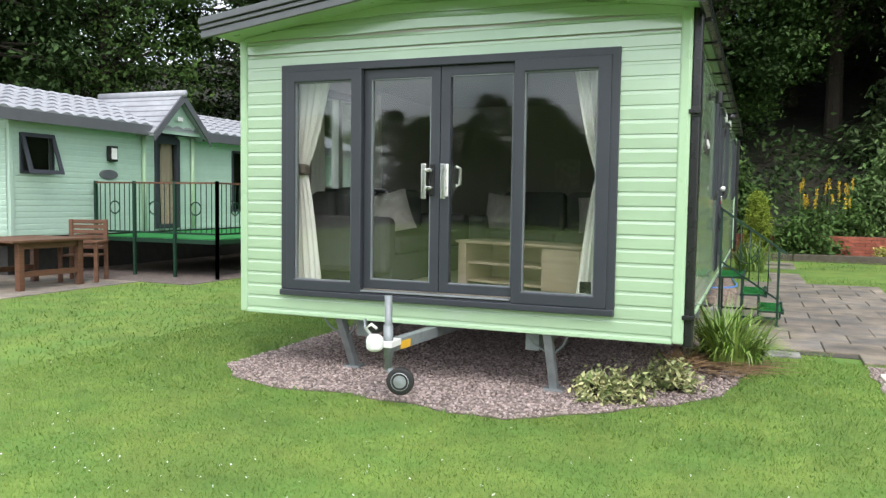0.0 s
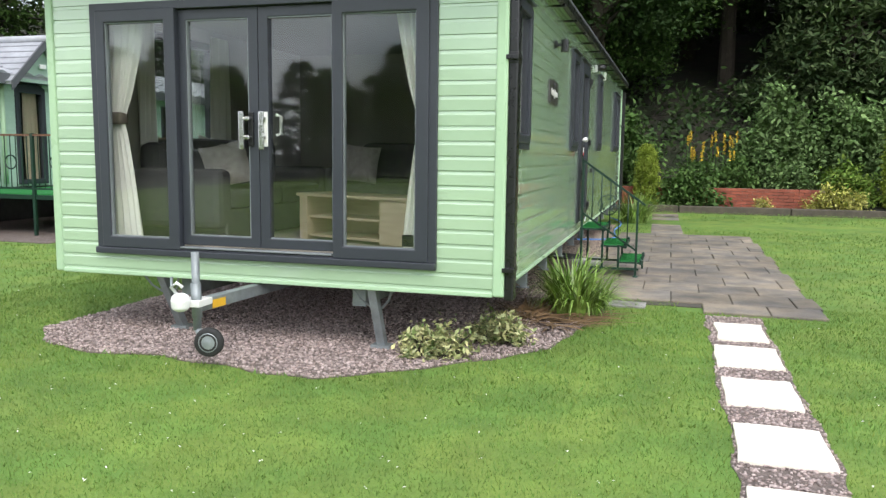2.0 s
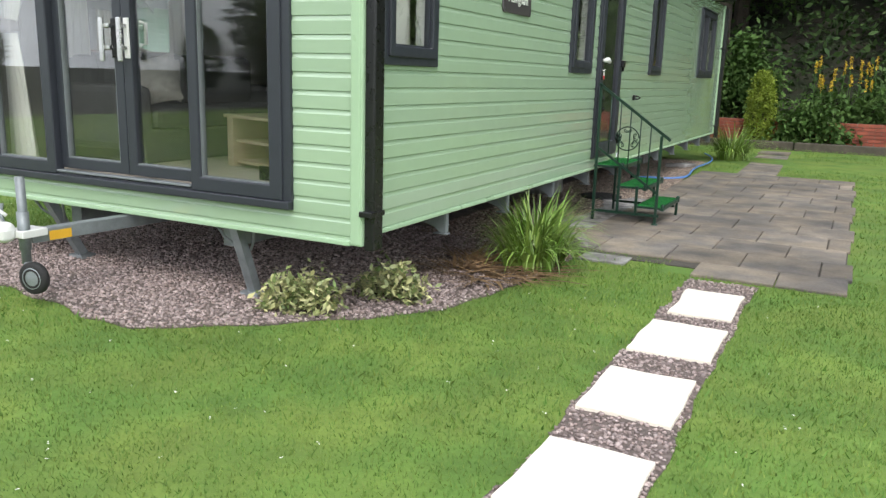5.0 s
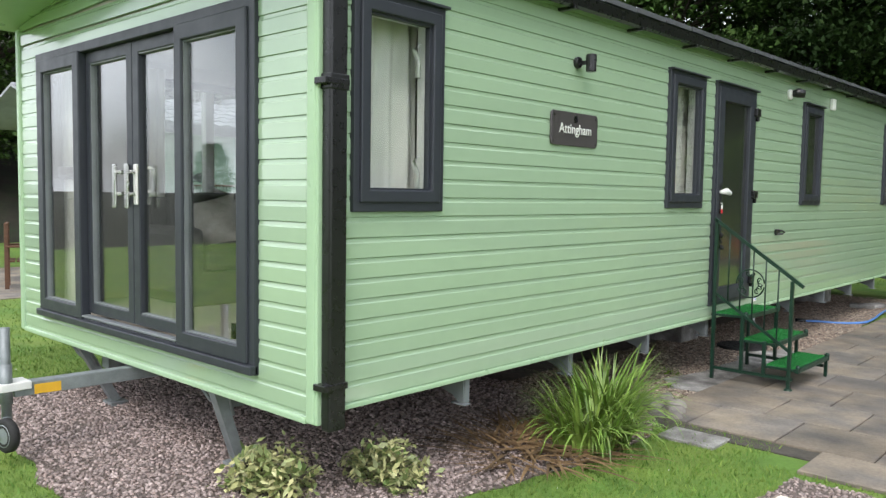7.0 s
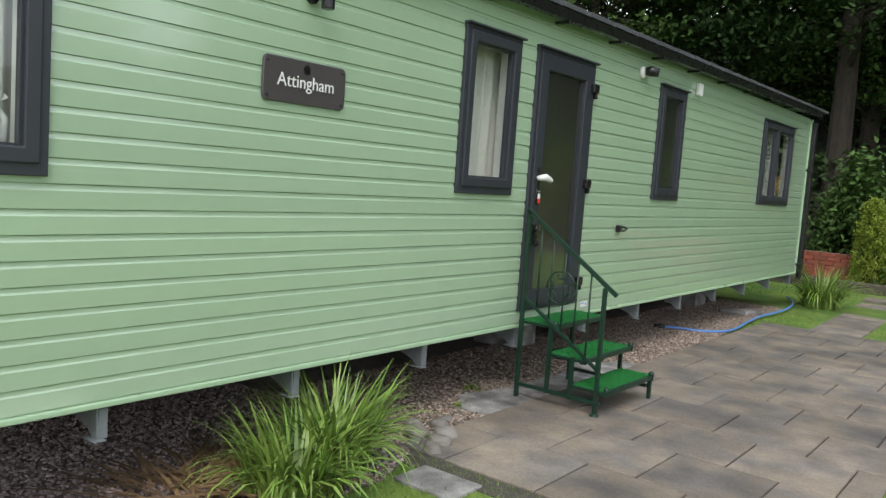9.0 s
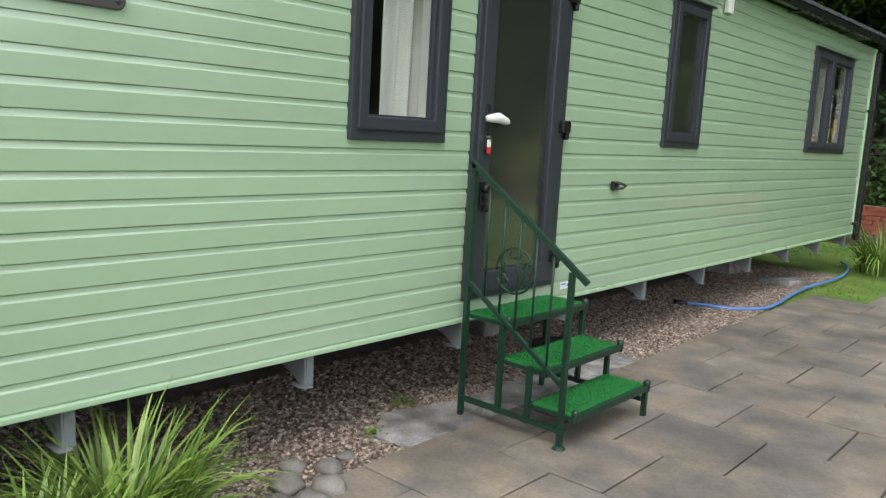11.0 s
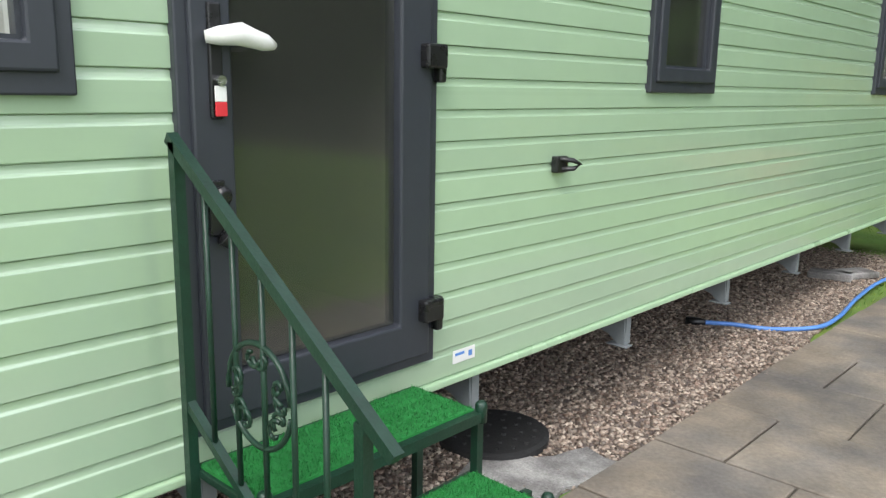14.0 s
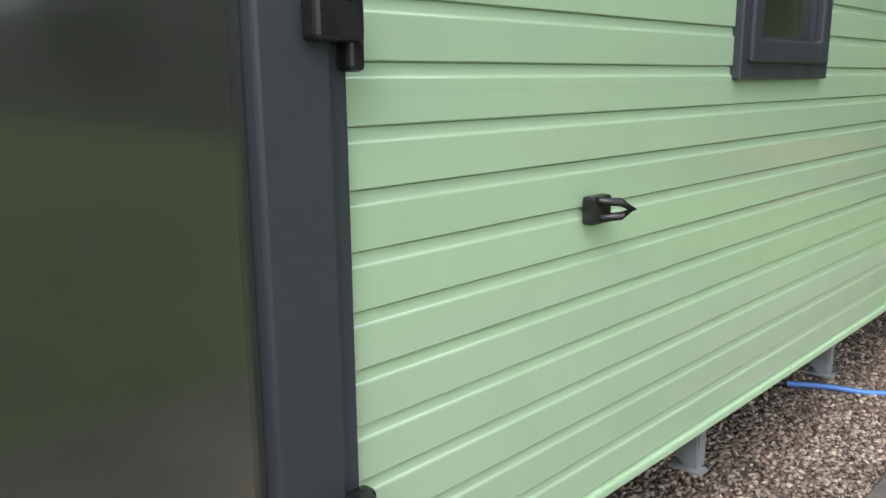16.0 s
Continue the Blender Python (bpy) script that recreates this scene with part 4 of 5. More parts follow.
def sofa(at, turn, wide, label):
    m = pose(at[0], at[1], 0.636, 0, 0, turn)
    b = base("sofa", (at[0], at[1], 0.636), label, "sofa")

    def bx(n, lo, hi, bev=0.05):
        s = Shape().box(lo, hi)
        s.v = [tuple(m @ Vector(p)) for p in s.v]
        part(n, s, m_sofa, b, bev=bev)
    bx("frame", (-wide / 2, -0.42, 0.0), (wide / 2, 0.42, 0.26), 0.02)
    bx("backrest", (-wide / 2, 0.22, 0.26), (wide / 2, 0.45, 0.82), 0.07)
    for s in (-1, 1):
        bx("armrest", (s * wide / 2 - 0.11, -0.42, 0.1), (s * wide / 2 + 0.11, 0.44, 0.6), 0.06)
    k = 2 if wide > 1.2 else 1
    for i in range(k):
        w = (wide - 0.24) / k
        bx("seat_cushion", (-wide / 2 + 0.12 + i * w, -0.44, 0.26), (-wide / 2 + 0.11 + (i + 1) * w, 0.22, 0.43), 0.05)
        bx("back_cushion", (-wide / 2 + 0.12 + i * w, 0.06, 0.42), (-wide / 2 + 0.11 + (i + 1) * w, 0.26, 0.86), 0.07)


def cushion(at, turn):
    s, n = Shape(), 10
    m = pose(*at, *turn)
    for side in (1, -1):
        k = len(s.v)
        for j in range(n + 1):
            for i in range(n + 1):
                u, v = 2 * i / n - 1, 2 * j / n - 1
                b = 0.085 * ((1 - u * u) * (1 - v * v)) ** 0.45
                s.v.append(tuple(m @ Vector((0.2 * u * (1 - 0.07 * (1 - v * v)), side * b, 0.2 * v * (1 - 0.07 * (1 - u * u))))))
        s.f += [tuple(k + q for q in ((j * (n + 1) + i), (j * (n + 1) + i + 1), ((j + 1) * (n + 1) + i + 1), ((j + 1) * (n + 1) + i)))[::side] for j in range(n) for i in range(n)]
    thing("cushion", s, m_cush, "taupe patterned scatter cushion on a sofa", "cushion", "scatter cushions", smooth=True)


sofa((-3.4, 7.25), 90, 1.95, "charcoal fabric three-seat sofa along the wall")
sofa((-1.95, 8.45), 0, 1.7, "charcoal fabric sofa at the back of the lounge")
cushion((-3.5, 6.95, 1.31), (-16, 12, 75))
cushion((-3.12, 6.52, 1.27), (-20, -14, 35))
cushion((-2.55, 8.18, 1.27), (-16, 5, 8))
cushion((-1.55, 8.2, 1.27), (-16, -8, -8))
tv = base("tv_unit", (-1.9, 6.55, 0.636), "light oak low media unit with open shelves", "media unit")
TVM = pose(-2.5, 6.66, 0.636, 0, 0, -20)
TVW, TVD, TVC = 1.29, 0.4, 0.9
part("top", Shape().box((-0.02, -0.02, 0.375), (TVW + 0.02, TVD, 0.4), TVM), m_oak, tv, bev=0.004)
part("side_panel", Shape().box((0, 0, 0.0), (0.09, TVD, 0.375), TVM), m_oak, tv, bev=0.003)
part("cupboard", Shape().box((TVC, 0.012, 0.0), (TVW, TVD, 0.375), TVM), m_oak, tv, bev=0.003)
part("cupboard_door", Shape().box((TVC + 0.015, -0.004, 0.02), (TVW - 0.015, 0.011, 0.365), TVM), m_oak, tv, bev=0.002)
part("back_panel", Shape().box((0.09, TVD - 0.012, 0.0), (TVC, TVD, 0.375), TVM), m_oak, tv)
for z in (0.03, 0.19):
    part("shelf", Shape().box((0.09, 0.03, z), (TVC, TVD - 0.013, z + 0.02), TVM), m_oak, tv)
thing("curtain", curtain(-3.56, -3.22, 0.66, 2.36, -0.17, front, 5, (1.62, 0.34)), m_curtain, "cream curtain held by a taupe tieback", "curtain", smooth=True)
thing("tieback", Shape().box((-3.58, FY + 0.12, 1.58), (-3.42, FY + 0.22, 1.67)), m_tie, "taupe fabric curtain tieback", "tieback", bev=0.02)
thing("curtain", curtain(-1.0, -1.24, 0.66, 2.36, -0.17, front, 4, (1.6, 0.25), 4), m_curtain, "cream curtain gathered beside the patio pane", "curtain", smooth=True)
thing("curtain_pole", Shape().tube([(-3.6, FY + 0.16, 2.42), (-0.9, FY + 0.16, 2.42)], 0.014, 10), m_chrome, "brushed metal curtain pole", "curtain pole", smooth=True)
thing("picture", Shape().box((-2.3, 9.42, 1.55), (-2.0, 9.445, 1.9)), m_cush, "small framed picture on the lounge partition", "picture", bev=0.004)

# ---- the entrance steps ----
steps = base("entrance_steps", (-0.05, 9.88, 0.02), "dark green iron steps with artificial grass treads", "steps")
Y0, Y1, Q = 9.505, 10.255, 0.0135


def bar_part(n, pts, r=Q, sq=True, lab=""):
    return part(n, Shape().tube(pts, r * (1.3 if sq else 1), 8, sq), m_iron, steps, lab, smooth=not sq)


bar_part("post", [(-0.365, Y0, 0.02), (-0.365, Y0, 1.335)])
bar_part("post", [(0.25, Y0, 0.02), (0.25, Y0, 0.88)])
bar_part("leg", [(-0.365, Y1, 0.02), (-0.365, Y1, 0.56)])
bar_part("leg", [(0.3, Y1, 0.02), (0.3, Y1, 0.215)])
for x, z in ((-0.125, 0.565), (0.055, 0.385)):
    bar_part("leg", [(x, Y0, 0.1), (x, Y0, z)])
    bar_part("leg", [(x, Y1, 0.1), (x, Y1, z)])
for y in (Y0, Y1):
    bar_part("base_rail", [(-0.365, y, 0.115), (0.28, y, 0.115)], 0.013)
part("foot", Shape().lathe([(0.035, 0), (0.03, 0.012), (0.02, 0.02)], Matrix.Translation((0.25, Y0, 0.022)), 14), m_iron, steps)
for x0, x1, z in ((-0.375, -0.115, 0.565), (-0.135, 0.125, 0.375), (0.06, 0.305, 0.195)):
    tr = part("tread", Shape().box((x0, Y0 + 0.01, z - 0.02), (x1, Y1 - 0.005, z)), m_iron, steps, bev=0.003)
    bar_part("tread_rail", [(x1, Y0, z - 0.012), (x1, Y1, z - 0.012)], 0.016)
    bar_part("tread_rail", [(x0, Y0, z - 0.012), (x0, Y1, z - 0.012)], 0.013)
    part("grass_mat", Shape().box((x0 + 0.012, Y0 + 0.02, z), (x1 - 0.012, Y1 - 0.015, z + 0.009)), m_astro, tr, "bright green artificial grass mat")
    rg = np.random.default_rng(int(z * 1000))
    n = 5200
    c = np.stack([rg.uniform(x0 + 0.012, x1 - 0.012, n), rg.uniform(Y0 + 0.02, Y1 - 0.015, n), np.full(n, z + 0.008)], -1)
    a, l = rg.uniform(0, 6.28, n), rg.uniform(0.006, 0.013, n)
    d = np.stack([np.cos(a), np.sin(a), 0 * a], -1)
    tip = c + np.stack([rg.normal(0, 0.005, n), rg.normal(0, 0.005, n), l], -1)
    part("turf", soup("turf", np.stack([c - d * 0.0016, c + d * 0.0016, tip], 1), 3, m_astro), m_astro, tr)
bar_part("handrail", [(-0.385, Y0, 1.345), (0.335, Y0, 0.84)], 0.0135)
bar_part("lower_rail", [(-0.375, Y0, 0.745), (0.24, Y0, 0.335)], 0.011)
for i in range(5):
    x = -0.255 + 0.1 * i
    bar_part("baluster", [(x, Y0, 0.745 - 0.667 * (x + 0.375)), (x, Y0, 1.335 - 0.7 * (x + 0.375))], 0.0065, False)
OX, OZ, OR = -0.076, 0.835, 0.112


def arc(c, r, a, b, n=14):
    return [(c[0] + r * math.cos(math.radians(a + (b - a) * k / n)), Y0, c[1] + r * math.sin(math.radians(a + (b - a) * k / n))) for k in range(n + 1)]


def curl(c, r0, a, turn):
    """A small spiral, from its heart outward."""
    return [(c[0] + (r0 + 0.0026 * j) * math.cos(a + turn * j * 0.42), Y0 - 0.002, c[1] + (r0 + 0.0026 * j) * math.sin(a + turn * j * 0.42)) for j in range(12)]


orn = part("scroll_ornament", Shape().tube(arc((OX, OZ), OR, 5, 185), 0.0065, 6), m_iron, steps, "wrought scroll ornament", smooth=True)
part("lower_scroll", Shape().tube(arc((OX, OZ), OR, 205, 350), 0.0065, 6), m_iron, orn, smooth=True)
for ang in (12, 90, 172, 222, 325):
    a = math.radians(ang)
    c = (OX + 0.085 * math.cos(a), OZ + 0.085 * math.sin(a))
    for turn in (-1, 1):
        part("scroll", Shape().tube(curl((c[0] - turn * 0.018 * math.sin(a), c[1] + turn * 0.018 * math.cos(a)), 0.004, a, turn), 0.0052, 6), m_iron, orn, smooth=True)
for x, z in ((-0.112, 0.565), (0.128, 0.375), (0.308, 0.195)):
    for y in (Y0 + 0.03, Y1):
        part("post_cap", Shape().lathe([(0.017, -0.03), (0.018, 0.022), (0.013, 0.03), (0.004, 0.033)], Matrix.Translation((x, y, z)), 10), m_iron, steps, smooth=True)

# ---- small things round the steps ----
hose_pts = [(-0.86, 13.3, 0.03), (-0.7, 13.4, 0.03), (-0.5, 13.5, 0.022), (-0.3, 13.72, 0.03), (-0.27, 14.05, 0.04), (-0.33, 14.6, 0.04), (-0.36, 15.2, 0.045), (-0.32, 15.9, 0.05), (-0.33, 16.5, 0.06), (-0.45, 17.1, 0.07), (-0.62, 17.4, 0.1)]
hose = base("garden_hose", (-0.5, 14.5, 0.02), "pale blue garden hose lying on the gravel", "hose")
sm = []
for i in range(len(hose_pts) - 1):
    p0, p1, p2, p3 = (Vector(hose_pts[min(max(i + k, 0), len(hose_pts) - 1)]) for k in (-1, 0, 1, 2))
    for j in range(6):
        t = j / 6
        sm.append(0.5 * ((2 * p1) + (p2 - p0) * t + (2 * p0 - 5 * p1 + 4 * p2 - p3) * t * t + (3 * p1 - p0 - 3 * p2 + p3) * t ** 3))
part("tube", Shape().tube(sm, 0.014, 10), m_hose, hose, smooth=True)
part("hose_connector", Shape().tube([(-0.95, 13.26, 0.03), (-0.9, 13.28, 0.03), (-0.84, 13.31, 0.03)], [0.026, 0.03, 0.02], 10), m_black, hose, smooth=True)
drain = base("drain_cover", (-0.74, 11.08, 0.01), "round black drain cover in the gravel", "drain cover")
part("cover", Shape().lathe([(0.24, 0.0), (0.24, 0.03), (0.22, 0.036)], Matrix.Translation((-0.74, 11.08, 0.006)), 28), m_rubber, drain)
for r in (0.06, 0.12, 0.18):
    for k in range(int(r * 90)):
        a = 2 * math.pi * k / int(r * 90)
        part("stud", Shape().lathe([(0.01, 0), (0.008, 0.006)], Matrix.Translation((-0.74 + r * math.cos(a), 11.08 + r * math.sin(a), 0.042)), 8), m_rubber, drain)


def rock(at, s, seed, material, label, name="cobble", category="stone"):
    rg = random.Random(seed)
    b = bmesh.new()
    bmesh.ops.create_icosphere(b, subdivisions=3, radius=1)
    for v in b.verts:
        k = 1 + 0.25 * noise.noise(v.co * 1.3 + Vector((seed * 3.1, 0, 0)))
        v.co = Vector((v.co.x * s[0] * k, v.co.y * s[1] * k, v.co.z * s[2] * k))
    me = bpy.data.meshes.new(name)
    b.to_mesh(me)
    b.free()
    me.materials.append(material)
    me.polygons.foreach_set("use_smooth", [True] * len(me.polygons))
    ob = tagged(new(name, me), label, category, "cobbles by the gravel edge")
    ob.matrix_basis = pose(*at, 0, 0, rg.uniform(0, 180))


for i, (x, y, s) in enumerate(((-0.28, 8.32, 0.09), (-0.16, 8.44, 0.08), (-0.30, 8.55, 0.07), (-0.10, 8.3, 0.08), (-0.42, 8.45, 0.06), (-0.2, 8.2, 0.06), (-0.05, 8.18, 0.07), (-0.36, 8.7, 0.045))):
    rock((x, y, s * 0.4), (s, s * 0.75, s * 0.55), i, m_stone, "smooth grey-brown cobble at the gravel's edge")
for i, (x, y, a) in enumerate(((-0.72, 15.3, 10), (-0.6, 15.5, 60))):
    br = thing("loose_brick", Shape().box((-0.16, -0.1, 0.01), (0.16, 0.1, 0.06), pose(x, y, 0.005, 0, 0, a)), m_conc, "loose piece of stone slab on the gravel", "stone", bev=0.008)

# ---- the neighbouring caravan ----
NX, NY0, NY1, NB = -11.0, 9.06, 21.0, 0.7
nv = base("neighbour_caravan", (-12.6, 15, 0), "pale green clad caravan with grey tiled roof and porch", "caravan")


def nright(a, d, z):
    return (NX + d, a, z)


def nfront(a, d, z):
    return (a, NY0 - d, z)


NW = [(9.24, 9.9, 1.72, 2.38), (14.72, 15.3, 1.05, 2.42), (16.6, 17.4, 1.05, 2.42)]
ND = (12.28, 12.98, 0.74, 2.62)
n_open = [(a + 0.02, b - 0.02, c + 0.02, d - 0.02) for a, b, c, d in NW + [ND]]
nw = part("side_wall", wall_shape(NY0, NY1, NB, 2.72, n_open, nright), m_pale, nv)
clad(nw, NY0 + 0.06, NY1, 2.72, n_open, nright, m_pale, NB)
nf = part("front_wall", wall_shape(-14.2, NX - 0.02, NB, 2.72, [(-13.6, -11.6, 1.7, 2.4)], nfront), m_pale, nv)
clad(nf, -14.2, NX - 0.06, 2.72, [(-13.6, -11.6, 1.7, 2.4)], nfront, m_pale, NB)
# added dark block: its colour stands in for the unlit rooms behind the panes
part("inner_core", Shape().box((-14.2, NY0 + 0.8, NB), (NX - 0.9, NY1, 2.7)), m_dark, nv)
part("corner_trim", Shape().box((NX - 0.05, NY0 - 0.02, NB - 0.02), (NX + 0.02, NY0 + 0.06, 2.72)), m_pale, nv, bev=0.01)
# added dark block, set back: its colour stands in for shade below the floor
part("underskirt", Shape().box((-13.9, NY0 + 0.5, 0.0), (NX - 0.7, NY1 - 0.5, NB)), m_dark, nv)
wf = part("window", ring(-13.6, -11.6, 1.7, 2.4, 0.07, -0.05, 0.03, nfront), m_grey, nv, bev=0.006)
part("pane", pane(-13.55, -11.65, 1.75, 2.35, 0.0, nfront), m_glass_side, wf)
for i, o in enumerate(NW):
    w = part("window", ring(*o, 0.05, -0.05, 0.025, nright), m_grey, nv, "dark framed window", bev=0.005)
    if i == 0:
        s = ring(*o, 0.065, 0.0, 0.035, nright)
        s.v = [(x + 0.22 * (o[3] - z) / 0.66, y, z) for x, y, z in s.v]
        part("open_sash", s, m_grey, w, "top-hung sash, ajar")
        s = pane(o[0] + 0.06, o[1] - 0.06, o[2] + 0.06, o[3] - 0.06, 0.015, nright)
        s.v = [(x + 0.22 * (o[3] - z) / 0.66, y, z) for x, y, z in s.v]
        part("pane", s, m_glass_side, w)
    else:
        part("pane", pane(o[0] + 0.05, o[1] - 0.05, o[2] + 0.05, o[3] - 0.05, 0.0, nright), m_glass_side, w)
a0, a1, z0, z1 = ND
nd = part("arched_door", ring(a0, a1, z0, z1 - 0.1, (0.09, 0.09, 0.1, 0.09), -0.05, 0.04, nright), m_grey, nv, "dark arched glazed door", bev=0.006)
arch = [(a0 + (a1 - a0) * k / 12, z1 - 0.11 + 0.12 * math.sin(math.pi * k / 12)) for k in range(13)]
part("door_arch", Shape().prism([(NX + 0.0, a, z) for a, z in arch] , (0.04, 0, 0)), m_grey, nd)
part("door_pane", pane(a0 + 0.08, a1 - 0.08, z0 + 0.08, z1 - 0.18, 0.0, nright), m_glass_side, nd)
part("door_drape", curtain(a0 + 0.3, a1 - 0.05, z0 + 0.05, z1 - 0.1, -0.12, nright, 3), m_oak, nd, "ochre door curtain", smooth=True)
wl_ = part("wall_lantern", Shape().box((NX + 0.01, 11.05, 2.0), (NX + 0.1, 11.24, 2.28)), m_black, nv, "black wall lantern", bev=0.01)
part("lantern_glass", Shape().box((NX + 0.1, 11.08, 2.04), (NX + 0.112, 11.21, 2.24)), m_white, wl_)
part("oval_plaque", Shape().lathe([(0.22, 0), (0.22, 0.012), (0.2, 0.018)], Matrix.Translation((NX + 0.005, 11.1, 1.76)) @ pose(0, 0, 0, 0, 90, 0) @ Matrix.Diagonal((0.42, 1, 1, 1)), 24), m_fascia, nv, "grey oval name plaque")
for y in (11.95, 13.35):
    part("downpipe", Shape().tube([(NX + 0.05, y, 0.75), (NX + 0.05, y, 2.6)], 0.04, 10), m_green, nv, smooth=True)
part("gable_lamp", Shape().box((NX + 0.32, 12.55, 2.86), (NX + 0.36, 12.7, 2.94)), m_white, nv, bev=0.01)
NE, NR = 2.66, 3.3
RXX, RRX = NX + 0.28, -12.7
nroof = part("roof", Shape().prism([(RXX, 8.35, NE), (RRX, 8.35, NR), (-14.6, 8.35, NE), (-14.6, 8.35, NE + 0.05), (RRX, 8.35, NR + 0.05), (RXX, 8.35, NE + 0.05)], (0, 13, 0)), m_roofl, nv)
part("fascia", Shape().box((RXX - 0.02, 8.33, NE - 0.13), (RXX + 0.03, 11.95, NE + 0.05)), m_fascia, nroof)
part("fascia", Shape().box((RXX - 0.02, 13.4, NE - 0.13), (RXX + 0.03, 21.3, NE + 0.05)), m_fascia, nroof)
part("soffit", Shape().box((NX - 0.02, 8.4, NE - 0.06), (RXX - 0.02, 21.3, NE - 0.03)), m_pale, nroof)
tile_me = {}
tl = math.hypot(RXX - RRX, NR - NE)
ang = math.degrees(math.atan2(NR - NE, RXX - RRX))


def tile_row(y0, y1, x0, x1, z0, z1, nrow, parent):
    """Courses of pan tiles on one slope, each tile its own piece."""
    step = (Vector((x1, 0, z1)) - Vector((x0, 0, z0))) / nrow
    L = step.length
    w = 0.3
    key = round(L, 3)
    if key not in tile_me:
        s = Shape()
        for a in (0.0, 1.0):
            for k in range(7):
                s.v.append((-a * (L + 0.02), w * k / 6, 0.03 * (1 - a) + 0.022 * math.sin(math.pi * k / 3)))
        s.v += [(0, w * k / 6, -0.005) for k in range(7)]
        s.f = [(k, k + 1, 8 + k, 7 + k) for k in range(6)] + [(14 + k, 15 + k, k + 1, k) for k in range(6)]
        tile_me[key] = s.mesh("roof_tile", m_roofl)
    for r in range(nrow):
        p = Vector((x0, 0, z0)) + step * r
        y = y0
        while y < y1 - 0.01:
            ob = part("roof_tile", tile_me[key], m_roofl, parent)
            ob.matrix_basis = Matrix.Translation((p.x, y, p.z + 0.05)) @ pose(0, 0, 0, 0, math.degrees(math.atan2(step.z, -step.x)) if step.x < 0 else 0, 0)
            y += w


tile_row(8.35, 19.0, RXX + 0.02, RRX, NE, NR, 6, nroof)
# porch gable over the door
PG0, PG1, PA = 11.8, 13.45, 12.62
part("porch_gable", Shape().prism([(NX + 0.02, PG0 + 0.1, 2.6), (NX + 0.02, PG1 - 0.1, 2.6), (NX + 0.02, PA, 3.28)], (0.25, 0, 0)), m_pale, nv)
for p, q in (((PG0, 2.52), (PA, 3.34)), ((PG1, 2.52), (PA, 3.34))):
    part("porch_roof", Shape().prism([(NX + 0.42, p[0], p[1]), (NX + 0.42, q[0], q[1]), (NX + 0.42, q[0], q[1] + 0.05), (NX + 0.42, p[0], p[1] + 0.05)], (-2.1, 0, 0)), m_roofl, nroof)
    part("barge_board", Shape().prism([(NX + 0.46, p[0], p[1] - 0.1), (NX + 0.46, q[0], q[1] - 0.1), (NX + 0.46, q[0], q[1] + 0.07), (NX + 0.46, p[0], p[1] + 0.07)], (-0.04, 0, 0)), m_fascia, nroof)
    for k in range(7):
        t = k / 7
        s = Shape().tube([(NX + 0.42, p[0] + (q[0] - p[0]) * t, p[1] + (q[1] - p[1]) * t + 0.055), (NX - 1.68, p[0] + (q[0] - p[0]) * t, p[1] + (q[1] - p[1]) * t + 0.055)], 0.022, 6)
        part("roof_roll", s, m_roofl, nroof)
part("ridge_roll", Shape().tube([(NX + 0.48, PA, 3.4), (NX - 1.7, PA, 3.4)], 0.07, 10), m_roofl, nroof, smooth=True)

# its raised deck with railings
deck = base("deck", (-9.6, 12.5, 0), "raised deck with green iron railings and green matting", "deck")
DX0, DX1, DY0, DY1, DZ = -10.97, -8.3, 10.72, 17.5, 0.66
part("deck_floor", Shape().box((DX0, DY0, DZ - 0.07), (DX1, DY1, DZ)), m_iron, deck)
part("grass_mat", Shape().box((DX0 + 0.03, DY0 + 0.03, DZ + 0.001), (DX1 - 0.03, DY1 - 0.03, DZ + 0.014)), m_astro, deck, "bright green matting")


def railing(p, q):
    p, q = Vector(p), Vector(q)
    d = q - p
    for z in (0.1, 0.95):
        part("rail", Shape().tube([p + Vector((0, 0, DZ + z)), q + Vector((0, 0, DZ + z))], 0.022, square=True), m_wood if z > 0.5 else m_iron, deck)
    n = max(1, round(d.length / 0.95))
    for i in range(n + 1):
        c = p + d * i / n
        part("post", Shape().tube([c, c + Vector((0, 0, DZ + 0.98))], 0.034, square=True), m_iron, deck)
        if i < n:
            for k in range(1, 8):
                b = c + d / n * k / 8
                part("baluster", Shape().tube([b + Vector((0, 0, DZ + 0.1)), b + Vector((0, 0, DZ + 0.95))], 0.009, 6), m_iron, deck)
            b = c + d / n / 2 + Vector((0, 0, DZ + 0.52))
            u = d.normalized()
            part("scroll_ornament", Shape().tube([b + u * 0.11 * math.cos(a * math.pi / 8) + Vector((0, 0, 0.11 * math.sin(a * math.pi / 8))) for a in range(17)], 0.012, 5), m_iron, deck)


railing((DX0 + 0.05, DY0, 0), (DX1, DY0, 0))
railing((DX1, DY0, 0), (DX1, DY1, 0))
tagged(part("neighbour_paving", Shape().box((-13.8, 6.5, -0.03), (-9.2, 9.9, 0.012)), m_slab), "grey paving beside the neighbouring caravan", "paving", kind="structure")
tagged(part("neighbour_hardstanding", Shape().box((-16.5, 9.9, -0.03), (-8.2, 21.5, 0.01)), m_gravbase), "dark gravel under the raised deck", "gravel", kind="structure")


